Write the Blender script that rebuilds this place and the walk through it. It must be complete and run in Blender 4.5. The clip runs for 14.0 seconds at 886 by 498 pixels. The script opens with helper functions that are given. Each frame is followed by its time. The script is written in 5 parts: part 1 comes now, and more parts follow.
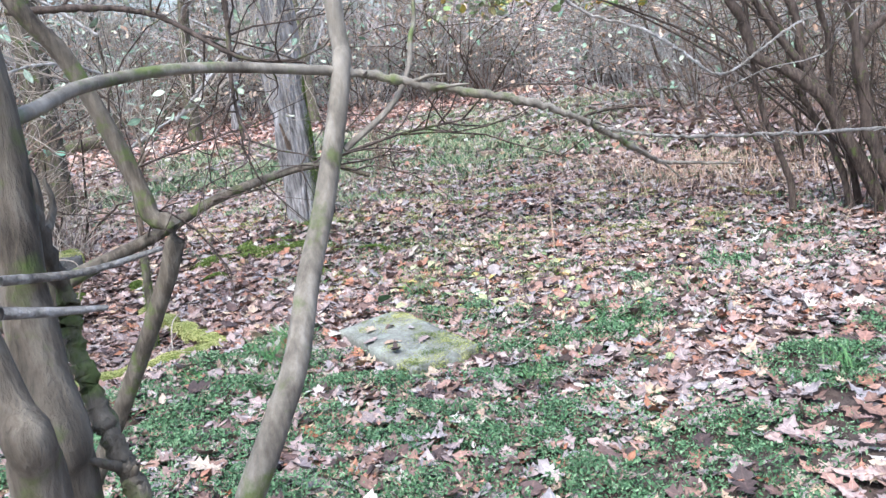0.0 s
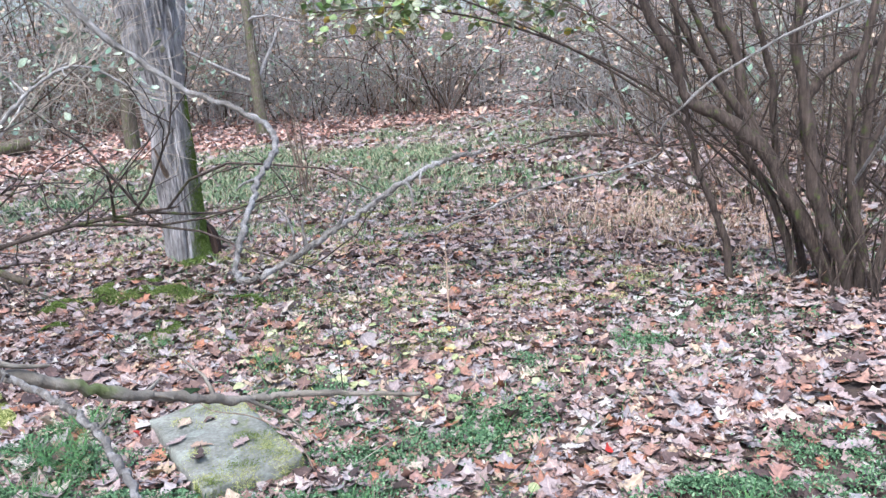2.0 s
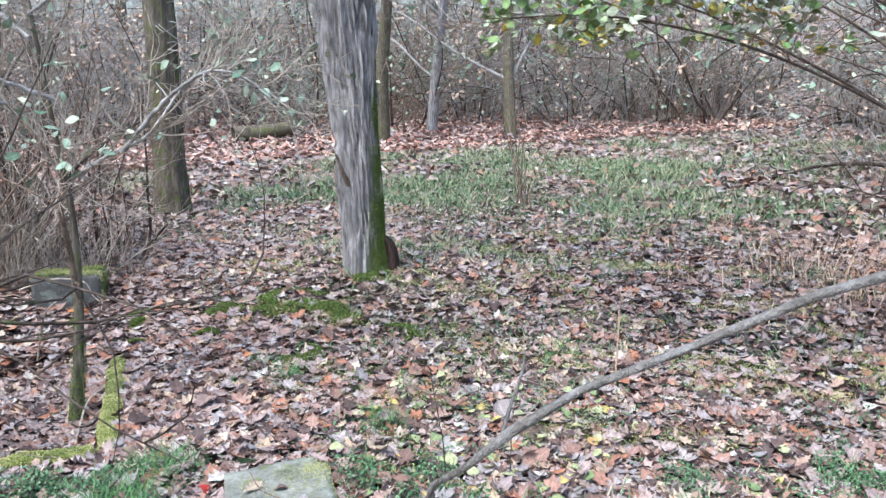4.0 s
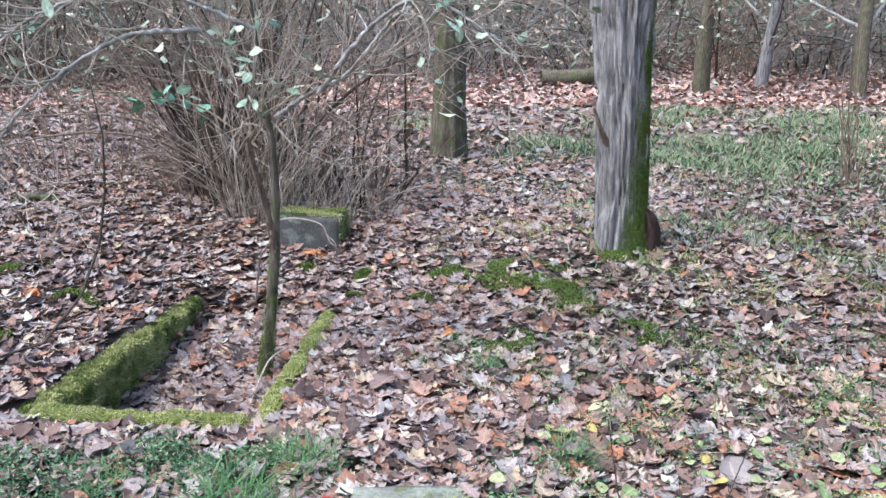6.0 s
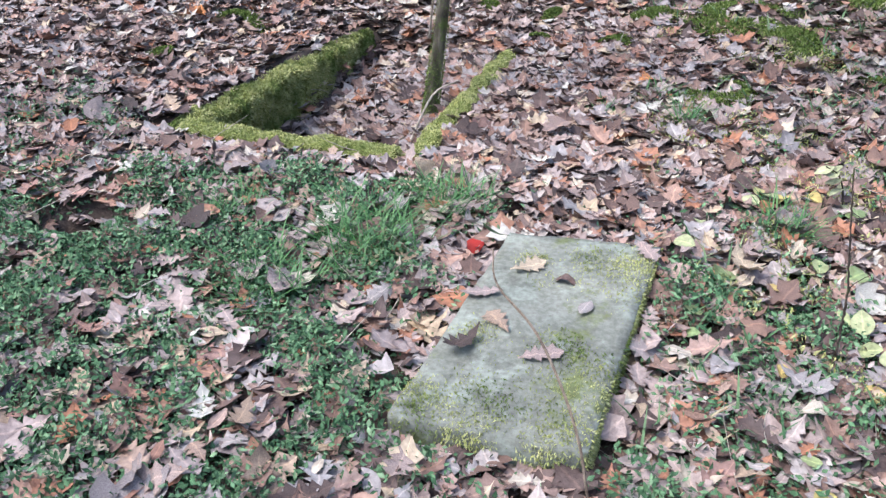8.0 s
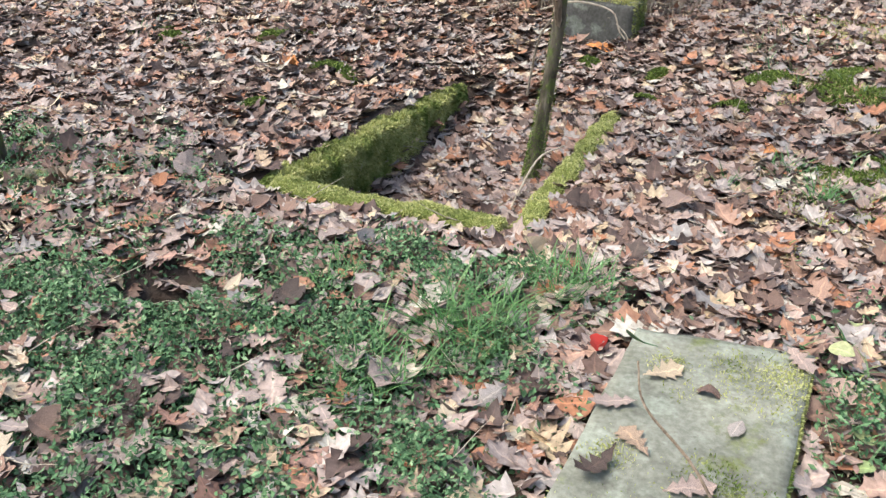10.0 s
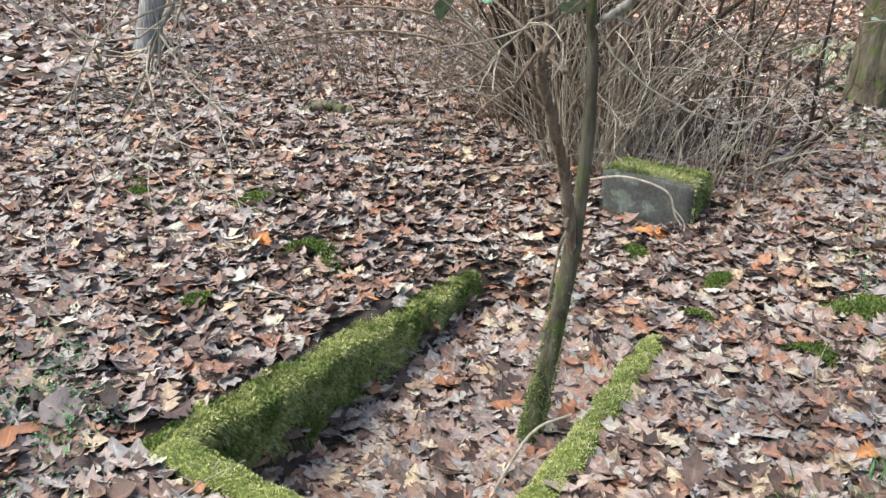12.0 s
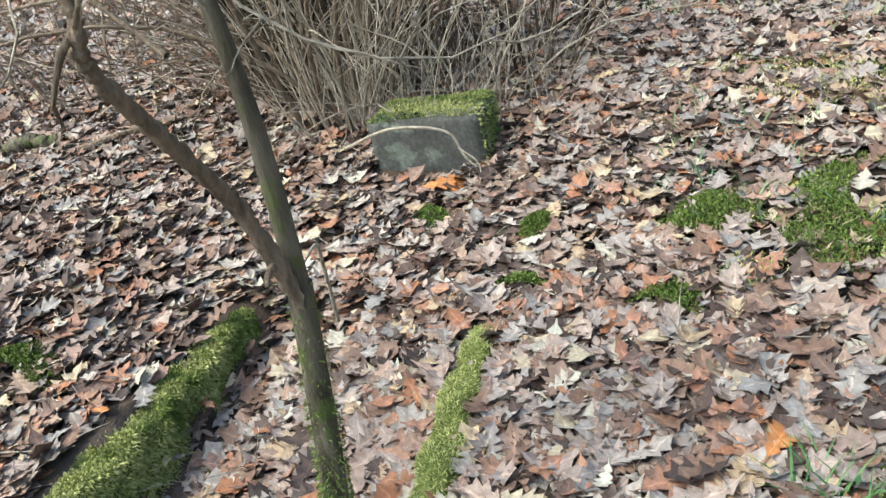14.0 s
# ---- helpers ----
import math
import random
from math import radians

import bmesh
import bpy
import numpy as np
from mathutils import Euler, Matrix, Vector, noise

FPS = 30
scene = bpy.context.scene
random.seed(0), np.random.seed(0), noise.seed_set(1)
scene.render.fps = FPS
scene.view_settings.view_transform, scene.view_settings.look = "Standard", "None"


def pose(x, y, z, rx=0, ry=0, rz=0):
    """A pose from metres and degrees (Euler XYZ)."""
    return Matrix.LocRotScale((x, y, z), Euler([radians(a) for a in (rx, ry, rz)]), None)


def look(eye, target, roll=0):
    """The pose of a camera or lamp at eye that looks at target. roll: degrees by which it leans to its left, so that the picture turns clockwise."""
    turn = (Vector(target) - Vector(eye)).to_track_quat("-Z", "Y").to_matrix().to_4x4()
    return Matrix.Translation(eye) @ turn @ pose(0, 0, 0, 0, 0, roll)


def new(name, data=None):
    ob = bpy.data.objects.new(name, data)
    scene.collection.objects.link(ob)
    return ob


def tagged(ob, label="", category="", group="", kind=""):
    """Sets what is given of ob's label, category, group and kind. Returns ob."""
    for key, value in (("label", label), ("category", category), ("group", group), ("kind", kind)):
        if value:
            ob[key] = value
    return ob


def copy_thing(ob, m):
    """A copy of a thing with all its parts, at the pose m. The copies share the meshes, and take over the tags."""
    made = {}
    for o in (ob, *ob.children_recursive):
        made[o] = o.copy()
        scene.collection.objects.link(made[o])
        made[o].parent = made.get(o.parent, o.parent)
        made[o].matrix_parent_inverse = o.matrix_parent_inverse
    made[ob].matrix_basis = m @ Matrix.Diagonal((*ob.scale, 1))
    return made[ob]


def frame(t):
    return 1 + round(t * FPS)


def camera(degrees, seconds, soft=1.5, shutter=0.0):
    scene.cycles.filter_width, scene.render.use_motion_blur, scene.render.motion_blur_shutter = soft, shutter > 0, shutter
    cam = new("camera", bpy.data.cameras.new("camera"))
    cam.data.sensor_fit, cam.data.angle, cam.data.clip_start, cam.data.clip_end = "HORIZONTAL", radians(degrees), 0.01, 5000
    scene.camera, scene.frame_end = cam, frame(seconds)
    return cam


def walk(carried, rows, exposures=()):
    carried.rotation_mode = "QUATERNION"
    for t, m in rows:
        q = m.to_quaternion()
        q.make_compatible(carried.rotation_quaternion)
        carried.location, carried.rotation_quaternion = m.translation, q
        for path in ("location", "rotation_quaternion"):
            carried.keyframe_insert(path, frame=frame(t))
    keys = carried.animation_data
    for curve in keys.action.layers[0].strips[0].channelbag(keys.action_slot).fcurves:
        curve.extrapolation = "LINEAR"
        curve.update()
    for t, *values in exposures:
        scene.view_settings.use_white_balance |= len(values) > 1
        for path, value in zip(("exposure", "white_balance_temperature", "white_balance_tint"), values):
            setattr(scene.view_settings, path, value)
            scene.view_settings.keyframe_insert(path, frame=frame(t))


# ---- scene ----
cam = camera(55.8, 14.0, soft=1.4)
PATH = [
    (0, (-1.797, -0.875, 1.403), (-0.505, 0.573, 0.918), -6.0),
    (0.5, (-1.576, -0.837, 1.395), (-0.215, 0.549, 0.921), -4.7),
    (1, (-1.337, -0.76, 1.383), (0.023, 0.627, 0.908), -4.0),
    (1.5, (-1.109, -0.704, 1.412), (0.251, 0.683, 0.937), -3.8),
    (2.2, (-0.749, -0.665, 1.457), (0.562, 0.773, 0.997), -2.9),
    (4.3, (0.048, -0.301, 1.52), (0.785, 1.502, 1.067), -0.6),
    (4.5, (0.105, -0.24, 1.524), (0.79, 1.584, 1.075), -0.5),
    (5, (0.279, -0.128, 1.545), (0.829, 1.744, 1.108), -0.3),
    (5.5, (0.452, 0.036, 1.505), (0.781, 1.951, 1.03), 0.5),
    (6, (0.547, 0.222, 1.456), (0.643, 2.136, 0.885), 0.1),
    (6.5, (0.59, 0.405, 1.391), (0.533, 2.284, 0.71), -1.3),
    (7, (0.602, 0.527, 1.282), (0.402, 2.334, 0.45), -1.9),
    (7.5, (0.614, 0.587, 1.173), (0.306, 2.296, 0.181), -1.7),
    (7.7, (0.611, 0.593, 1.143), (0.287, 2.27, 0.103), -1.6),
    (9.8, (0.433, 0.718, 1.113), (-0.046, 2.4, 0.144), -0.6),
    (10, (0.419, 0.795, 1.118), (-0.074, 2.484, 0.168), -0.8),
    (10.5, (0.445, 1.002, 1.167), (-0.1, 2.709, 0.279), -1.4),
    (11, (0.48, 1.213, 1.195), (-0.116, 2.933, 0.366), -0.3),
    (11.5, (0.494, 1.447, 1.215), (-0.144, 3.166, 0.416), 0.7),
    (12, (0.432, 1.727, 1.222), (-0.261, 3.446, 0.469), 0.9),
    (12.5, (0.373, 1.929, 1.26), (-0.411, 3.605, 0.5), -1.9),
    (13, (0.341, 2.148, 1.156), (-0.386, 3.797, 0.288), -7.2),
    (13.5, (0.396, 2.311, 1.127), (-0.157, 4.002, 0.212), -12.0),
    (14, (0.505, 2.502, 1.101), (0.133, 4.239, 0.182), -13.7),
]
EXPOSURES = [(0.0, 1.70, 5600, 10), (2.2, 1.56, 5600, 12), (4.3, 1.49, 5600, 8), (7.7, 1.44, 5650, 10), (9.8, 1.46, 6550, 4), (11.0, 1.50, 6450, 3), (14.0, 1.53, 6300, -6)]
walk(cam, [(t, look(eye, target, roll)) for t, eye, target, roll in PATH], EXPOSURES)

# ---- light ----
world = bpy.data.worlds.new("sky")
scene.world = world
world.use_nodes = True
wn = world.node_tree
sky = wn.nodes.new("ShaderNodeTexSky")
sky.sky_type = "NISHITA"
sky.sun_disc = False
sky.sun_elevation, sky.sun_rotation = radians(59), radians(-117)
sky.dust_density, sky.ozone_density = 4.0, 1.0
wn.links.new(sky.outputs["Color"], wn.nodes["Background"].inputs["Color"])
wn.nodes["Background"].inputs["Strength"].default_value = 0.15
sun = new("sun", bpy.data.lights.new("sun", "SUN"))
sun.data.energy, sun.data.angle, sun.data.color = 1.15, radians(30), (1.0, 0.95, 0.88)
sun.matrix_world = look((-3.2, -1.6, 6.0), (0, 0, 0))

# ---- materials ----
rng = np.random.default_rng(7)


def material(name, rough=0.8, spec=0.3):
    m = bpy.data.materials.new(name)
    m.use_nodes = True
    nt = m.node_tree
    b = nt.nodes["Principled BSDF"]
    b.inputs["Roughness"].default_value = rough
    b.inputs["Specular IOR Level"].default_value = spec
    return m, nt, b


def node(nt, kind, **values):
    n = nt.nodes.new(kind)
    for k, v in values.items():
        n.inputs[k].default_value = v
    return n


def ramp(nt, fac, stops, constant=False):
    r = nt.nodes.new("ShaderNodeValToRGB")
    e = r.color_ramp.elements
    while len(e) < len(stops):
        e.new(0.5)
    for el, (p, c) in zip(e, stops):
        el.position, el.color = p, (*c, 1)
    if constant:
        r.color_ramp.interpolation = "CONSTANT"
    nt.links.new(fac, r.inputs["Fac"])
    return r.outputs["Color"]


def mix(nt, fac, a, b, blend="MIX"):
    n = nt.nodes.new("ShaderNodeMix")
    n.data_type, n.blend_type = "RGBA", blend
    for sock, v in ((n.inputs[0], fac), (n.inputs[6], a), (n.inputs[7], b)):
        if isinstance(v, (int, float)):
            sock.default_value = v
        elif isinstance(v, tuple):
            sock.default_value = (*v, 1)
        else:
            nt.links.new(v, sock)
    return n.outputs[2]


def coords(nt, scale=(1, 1, 1)):
    tc = nt.nodes.new("ShaderNodeTexCoord")
    mp = nt.nodes.new("ShaderNodeMapping")
    mp.inputs["Scale"].default_value = scale
    nt.links.new(tc.outputs["Object"], mp.inputs["Vector"])
    return mp.outputs["Vector"]


def noise_tex(nt, vec, scale, detail=6, rough=0.6):
    n = node(nt, "ShaderNodeTexNoise", Scale=scale, Detail=detail, Roughness=rough)
    nt.links.new(vec, n.inputs["Vector"])
    return n.outputs["Fac"]


def bump(nt, b, height, strength=0.5, dist=0.01):
    n = node(nt, "ShaderNodeBump", Strength=strength, Distance=dist)
    nt.links.new(height, n.inputs["Height"])
    nt.links.new(n.outputs["Normal"], b.inputs["Normal"])


LEAF_STOPS = [(0.0, (0.050, 0.037, 0.034)), (0.14, (0.116, 0.078, 0.068)), (0.27, (0.216, 0.135, 0.102)), (0.38, (0.257, 0.217, 0.208)), (0.50, (0.340, 0.265, 0.238)),
              (0.60, (0.232, 0.222, 0.225)), (0.70, (0.373, 0.331, 0.310)), (0.79, (0.299, 0.135, 0.072)), (0.86, (0.257, 0.170, 0.149)), (0.93, (0.398, 0.313, 0.212)), (1.0, (0.457, 0.444, 0.399))]


def leaf_material(name, stops, by_object=False, rough=0.6):
    m, nt, b = material(name, rough, 0.3)
    if by_object:
        rnd = nt.nodes.new("ShaderNodeObjectInfo").outputs["Random"]
    else:
        rnd = nt.nodes.new("ShaderNodeNewGeometry").outputs["Random Per Island"]
    c = ramp(nt, rnd, stops)
    v = coords(nt)
    n = noise_tex(nt, v, 55, 4)
    shade = ramp(nt, n, [(0.3, (0.62, 0.58, 0.56)), (0.7, (1.2, 1.18, 1.15))])
    c = mix(nt, 1.0, c, shade, "MULTIPLY")
    at = nt.nodes.new("ShaderNodeAttribute")
    at.attribute_name = "rib"
    vein = ramp(nt, at.outputs["Fac"], [(0.0, (0.86, 0.84, 0.82)), (0.3, (1.0, 1.0, 1.0)), (0.86, (1.0, 1.0, 1.0)), (0.97, (1.45, 1.4, 1.32))])
    c = mix(nt, 1.0, c, vein, "MULTIPLY")
    nt.links.new(c, b.inputs["Base Color"])
    bump(nt, b, noise_tex(nt, v, 130, 3), 0.45, 0.005)
    return m


M_LEAF = leaf_material("dry_leaf", LEAF_STOPS)
M_LEAF_ONE = leaf_material("dry_leaf_single", LEAF_STOPS, True)
M_HERB = leaf_material("herb_leaf", [(0.0, (0.035, 0.085, 0.038)), (0.4, (0.07, 0.15, 0.068)), (0.75, (0.12, 0.22, 0.11)), (1.0, (0.20, 0.30, 0.17))], rough=0.85)
M_GRASS = leaf_material("grass_blade", [(0.0, (0.045, 0.115, 0.045)), (0.5, (0.095, 0.20, 0.08)), (0.8, (0.17, 0.28, 0.13)), (0.9, (0.32, 0.31, 0.18)), (1.0, (0.47, 0.41, 0.28))], rough=0.5)
M_TUFT = leaf_material("tuft_blade", [(0.0, (0.035, 0.11, 0.03)), (0.5, (0.065, 0.18, 0.05)), (1.0, (0.13, 0.27, 0.09))], rough=0.45)
M_SEDGE = leaf_material("pale_grass_blade", [(0.0, (0.11, 0.18, 0.085)), (0.45, (0.20, 0.29, 0.145)), (0.8, (0.31, 0.34, 0.205)), (1.0, (0.50, 0.45, 0.31))], rough=0.6)
M_YELLOW = leaf_material("yellow_green_leaf", [(0.0, (0.16, 0.23, 0.10)), (0.3, (0.28, 0.32, 0.15)), (0.6, (0.36, 0.38, 0.22)), (0.8, (0.40, 0.36, 0.12)), (1.0, (0.44, 0.30, 0.12))], rough=0.55)


def moss_material(name, age):
    """age: old is deep green, young yellow-green, mixed has patches of both."""
    m, nt, bs = material(name, 1.0, 0.05)
    rnd = nt.nodes.new("ShaderNodeNewGeometry").outputs["Random Per Island"]
    young = ramp(nt, rnd, [(0.0, (0.29, 0.31, 0.10)), (0.5, (0.38, 0.39, 0.155)), (1.0, (0.47, 0.46, 0.22))])
    old = ramp(nt, rnd, [(0.0, (0.065, 0.10, 0.02)), (0.6, (0.115, 0.16, 0.04)), (1.0, (0.19, 0.235, 0.075))])
    lo, hi = {"old": (0.9, 1.0), "young": (0.30, 0.46), "mixed": (0.38, 0.55)}[age]
    c = mix(nt, ramp(nt, noise_tex(nt, coords(nt), 6, 4), [(lo, (0, 0, 0)), (hi, (1, 1, 1))]), old, young)
    nt.links.new(c, bs.inputs["Base Color"])
    return m


M_MOSS = moss_material("moss", "mixed")
M_MOSS_PALE = moss_material("pale_moss", "young")
M_MOSS_DARK = moss_material("dark_moss", "old")
M_LIVE = leaf_material("living_leaf", [(0.0, (0.10, 0.19, 0.05)), (0.3, (0.20, 0.29, 0.11)), (0.55, (0.36, 0.42, 0.28)), (0.8, (0.52, 0.55, 0.42)), (0.93, (0.42, 0.38, 0.06)), (1.0, (0.45, 0.25, 0.08))], rough=0.5)
M_PALE = leaf_material("grey_green_leaf", [(0.0, (0.12, 0.22, 0.14)), (0.5, (0.26, 0.36, 0.26)), (1.0, (0.44, 0.48, 0.36))], rough=0.5)
M_FRESH = leaf_material("blue_green_leaf", [(0.0, (0.10, 0.26, 0.17)), (0.5, (0.17, 0.36, 0.25)), (1.0, (0.28, 0.42, 0.20))], rough=0.5)
M_DRYGRASS = leaf_material("straw", [(0.0, (0.26, 0.17, 0.11)), (0.5, (0.42, 0.31, 0.22)), (1.0, (0.60, 0.50, 0.38))], rough=0.7)


def ground_material():
    m, nt, b = material("woodland_soil", 0.9, 0.2)
    v = coords(nt)
    warp = node(nt, "ShaderNodeTexNoise", Scale=9.0, Detail=3.0)
    nt.links.new(v, warp.inputs["Vector"])
    vv = nt.nodes.new("ShaderNodeVectorMath")
    vv.operation = "MULTIPLY_ADD"
    nt.links.new(warp.outputs["Color"], vv.inputs[0])
    vv.inputs[1].default_value = (0.08, 0.08, 0.0)
    nt.links.new(v, vv.inputs[2])
    vor = node(nt, "ShaderNodeTexVoronoi", Scale=11.0, Randomness=1.0)
    nt.links.new(vv.outputs[0], vor.inputs["Vector"])
    sep = nt.nodes.new("ShaderNodeSeparateColor")
    nt.links.new(vor.outputs["Color"], sep.inputs[0])
    c = ramp(nt, sep.outputs[0], LEAF_STOPS)
    soil = ramp(nt, noise_tex(nt, v, 14, 8), [(0.3, (0.028, 0.020, 0.016)), (0.7, (0.085, 0.062, 0.048))])
    # leaves cover the soil in the distance, where they are no longer single meshes
    ln = nt.nodes.new("ShaderNodeVectorMath")
    ln.operation = "LENGTH"
    nt.links.new(v, ln.inputs[0])
    far = ramp(nt, mapped(nt, ln.outputs["Value"], 7.0, 13.0), [(0.0, (0.06, 0.06, 0.06)), (1.0, (0.9, 0.9, 0.9))])
    c = mix(nt, far, soil, c)
    nt.links.new(c, b.inputs["Base Color"])
    bump(nt, b, noise_tex(nt, v, 40, 6), 0.6, 0.02)
    return m


def mapped(nt, sock, lo, hi):
    n = nt.nodes.new("ShaderNodeMapRange")
    n.inputs["From Min"].default_value, n.inputs["From Max"].default_value = lo, hi
    nt.links.new(sock, n.inputs["Value"])
    return n.outputs["Result"]


def bark_material(name, dark, mid, light, stretch=0.12, scale=40, moss=0.0, relief=0.8):
    m, nt, b = material(name, 0.85, 0.2)
    v = coords(nt, (1, 1, stretch))
    n1 = noise_tex(nt, v, scale, 8, 0.65)
    c = ramp(nt, n1, [(0.32, dark), (0.5, mid), (0.68, light)])
    v2 = coords(nt)
    blot = noise_tex(nt, v2, 7, 5)
    c = mix(nt, ramp(nt, blot, [(0.4, (0.0, 0.0, 0.0)), (0.72, (0.5, 0.5, 0.5))]), c, light)
    if moss:
        g = noise_tex(nt, v2, 16, 6)
        c = mix(nt, ramp(nt, g, [(0.62 - 0.3 * moss, (0, 0, 0)), (0.75 - 0.3 * moss, (0.85, 0.85, 0.85))]), c, (0.09, 0.12, 0.03))
    nt.links.new(c, b.inputs["Base Color"])
    bump(nt, b, n1, relief, 0.02)
    return m


M_SOIL = ground_material()
M_GREYBARK = bark_material("weathered_grey_bark", (0.03, 0.026, 0.023), (0.205, 0.195, 0.185), (0.44, 0.42, 0.405), 0.09, 55, 0.0, 1.0)
M_BROWNBARK = bark_material("brown_bark", (0.03, 0.025, 0.018), (0.095, 0.078, 0.056), (0.19, 0.165, 0.125), 0.22, 45, 0.35)
M_STEM = bark_material("shrub_bark", (0.06, 0.042, 0.03), (0.17, 0.125, 0.09), (0.30, 0.235, 0.175), 0.2, 60)
M_SMOOTH = bark_material("smooth_sapling_bark", (0.06, 0.052, 0.04), (0.16, 0.14, 0.108), (0.28, 0.255, 0.205), 0.35, 34, 0.3, 0.5)
M_TWIG = bark_material("pale_twig_bark", (0.15, 0.125, 0.095), (0.34, 0.29, 0.23), (0.52, 0.46, 0.38), 0.4, 50)
M_GREYTWIG = bark_material("grey_twig_bark", (0.095, 0.088, 0.078), (0.25, 0.238, 0.215), (0.46, 0.44, 0.405), 0.4, 30)
M_DARKSTEM = bark_material("dark_shrub_bark", (0.022, 0.017, 0.013), (0.062, 0.047, 0.036), (0.13, 0.10, 0.08), 0.2, 60, 0.15)
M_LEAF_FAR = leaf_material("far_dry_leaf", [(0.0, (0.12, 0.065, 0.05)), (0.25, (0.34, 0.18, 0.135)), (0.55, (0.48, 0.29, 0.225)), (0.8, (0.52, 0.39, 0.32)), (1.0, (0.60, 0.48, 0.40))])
M_LICHEN = bark_material("lichen_twig_bark", (0.06, 0.052, 0.042), (0.17, 0.155, 0.13), (0.36, 0.35, 0.325), 0.6, 60)
M_MOSSBARK = bark_material("mossy_bark", (0.07, 0.09, 0.02), (0.14, 0.17, 0.04), (0.24, 0.26, 0.08), 1.0, 60)
M_ROT = bark_material("rotten_wood", (0.012, 0.008, 0.006), (0.032, 0.02, 0.015), (0.07, 0.045, 0.034), 0.3, 60)


def stone_material(name, base, mossy):
    m, nt, b = material(name, 0.85, 0.25)
    v = coords(nt)
    c = ramp(nt, noise_tex(nt, v, 6, 8, 0.7), [(0.3, tuple(x * 0.6 for x in base)), (0.5, base), (0.7, tuple(min(1, x * 1.5) for x in base))])
    lich = noise_tex(nt, v, 11, 5)
    c = mix(nt, ramp(nt, lich, [(0.52, (0, 0, 0)), (0.60, (0.38, 0.38, 0.38))]), c, (0.33, 0.37, 0.31))
    green = noise_tex(nt, v, 8.5, 7, 0.7)
    c = mix(nt, ramp(nt, green, [(0.62 - mossy, (0, 0, 0)), (0.72 - mossy, (0.9, 0.9, 0.9))]), c, (0.13, 0.15, 0.05))
    spots = noise_tex(nt, v, 70, 3)
    c = mix(nt, 0.85, c, ramp(nt, spots, [(0.35, (0.7, 0.68, 0.65)), (0.65, (1.15, 1.15, 1.15))]), "MULTIPLY")
    nt.links.new(c, b.inputs["Base Color"])
    bump(nt, b, noise_tex(nt, v, 90, 8, 0.7), 0.5, 0.004)
    return m


M_SLAB = stone_material("lichened_slab_stone", (0.175, 0.18, 0.15), 0.07)
M_STONE = stone_material("dark_weathered_stone", (0.085, 0.085, 0.08), 0.02)
M_PEBBLE = stone_material("pale_field_stone", (0.40, 0.37, 0.31), 0.0)


# ---- mesh helpers ----
class Soup:
    """Vertices and quads or triangles, gathered and then turned into one mesh."""

    def __init__(self):
        self.v, self.f, self.n, self.rib = [], [], 0, []

    def add(self, verts, faces, rib=None):
        self.v.append(np.asarray(verts, float))
        self.rib.append(np.zeros(len(verts)) if rib is None else rib)
        faces = np.asarray(faces, int)
        self.f.append(faces + self.n)
        self.n += len(verts)

    def tube(self, pts, radii, sides=5, cap=True):
        pts = np.asarray(pts, float)
        k = len(pts)
        radii = np.broadcast_to(np.asarray(radii, float), (k,))
        tan = np.gradient(pts, axis=0)
        tan /= np.linalg.norm(tan, axis=1)[:, None] + 1e-9
        ref = np.array([0.0, 0, 1]) if abs(tan[0, 2]) < 0.9 else np.array([1.0, 0, 0])
        a = np.cross(tan, ref)
        a /= np.linalg.norm(a, axis=1)[:, None] + 1e-9
        b = np.cross(tan, a)
        ang = np.arange(sides) * 2 * np.pi / sides
        ring = a[:, None] * np.cos(ang)[None, :, None] + b[:, None] * np.sin(ang)[None, :, None]
        v = (pts[:, None] + ring * radii[:, None, None]).reshape(-1, 3)
        i = np.arange(k - 1)[:, None] * sides
        j = np.arange(sides)[None]
        j2 = (j + 1) % sides
        f = np.stack([i + j, i + j2, i + sides + j2, i + sides + j], -1).reshape(-1, 4)
        self.add(v, f)

    def mesh(self, name, mat, smooth=True):
        me = bpy.data.meshes.new(name)
        v = np.concatenate(self.v)
        me.vertices.add(len(v))
        me.vertices.foreach_set("co", v.ravel())
        total = np.concatenate([np.full(len(f), f.shape[1]) for f in self.f])
        loops = np.concatenate([f.ravel() for f in self.f])
        me.loops.add(len(loops))
        me.loops.foreach_set("vertex_index", loops)
        me.polygons.add(len(total))
        me.polygons.foreach_set("loop_start", np.concatenate([[0], np.cumsum(total)[:-1]]))
        me.polygons.foreach_set("loop_total", total)
        me.polygons.foreach_set("use_smooth", np.full(len(total), smooth))
        me.update(calc_edges=True)
        me.validate()
        me.materials.append(mat)
        rib = np.concatenate(self.rib)
        if rib.any():
            me.attributes.new("rib", "FLOAT", "POINT").data.foreach_set("value", rib)
        return me


def part(name, soup, mat, parent=None, label="", smooth=True):
    ob = new(name, soup.mesh(name, mat, smooth) if isinstance(soup, Soup) else soup)
    if name in ("twigs", "leaves", "moss", "foot_moss", "side_shoots", "near_leaves", "mid_leaves", "far_leaves", "leaf_scraps", "twig_scraps"):
        ob["kind"] = "stuff"
    if parent:
        ob.parent = parent
    return tagged(ob, label) if label else ob


def thing(name, at, label, category, group="", kind=""):
    ob = new(name)
    ob.location = at
    ob.empty_display_size = 0.1
    return tagged(ob, label, category, group, kind)


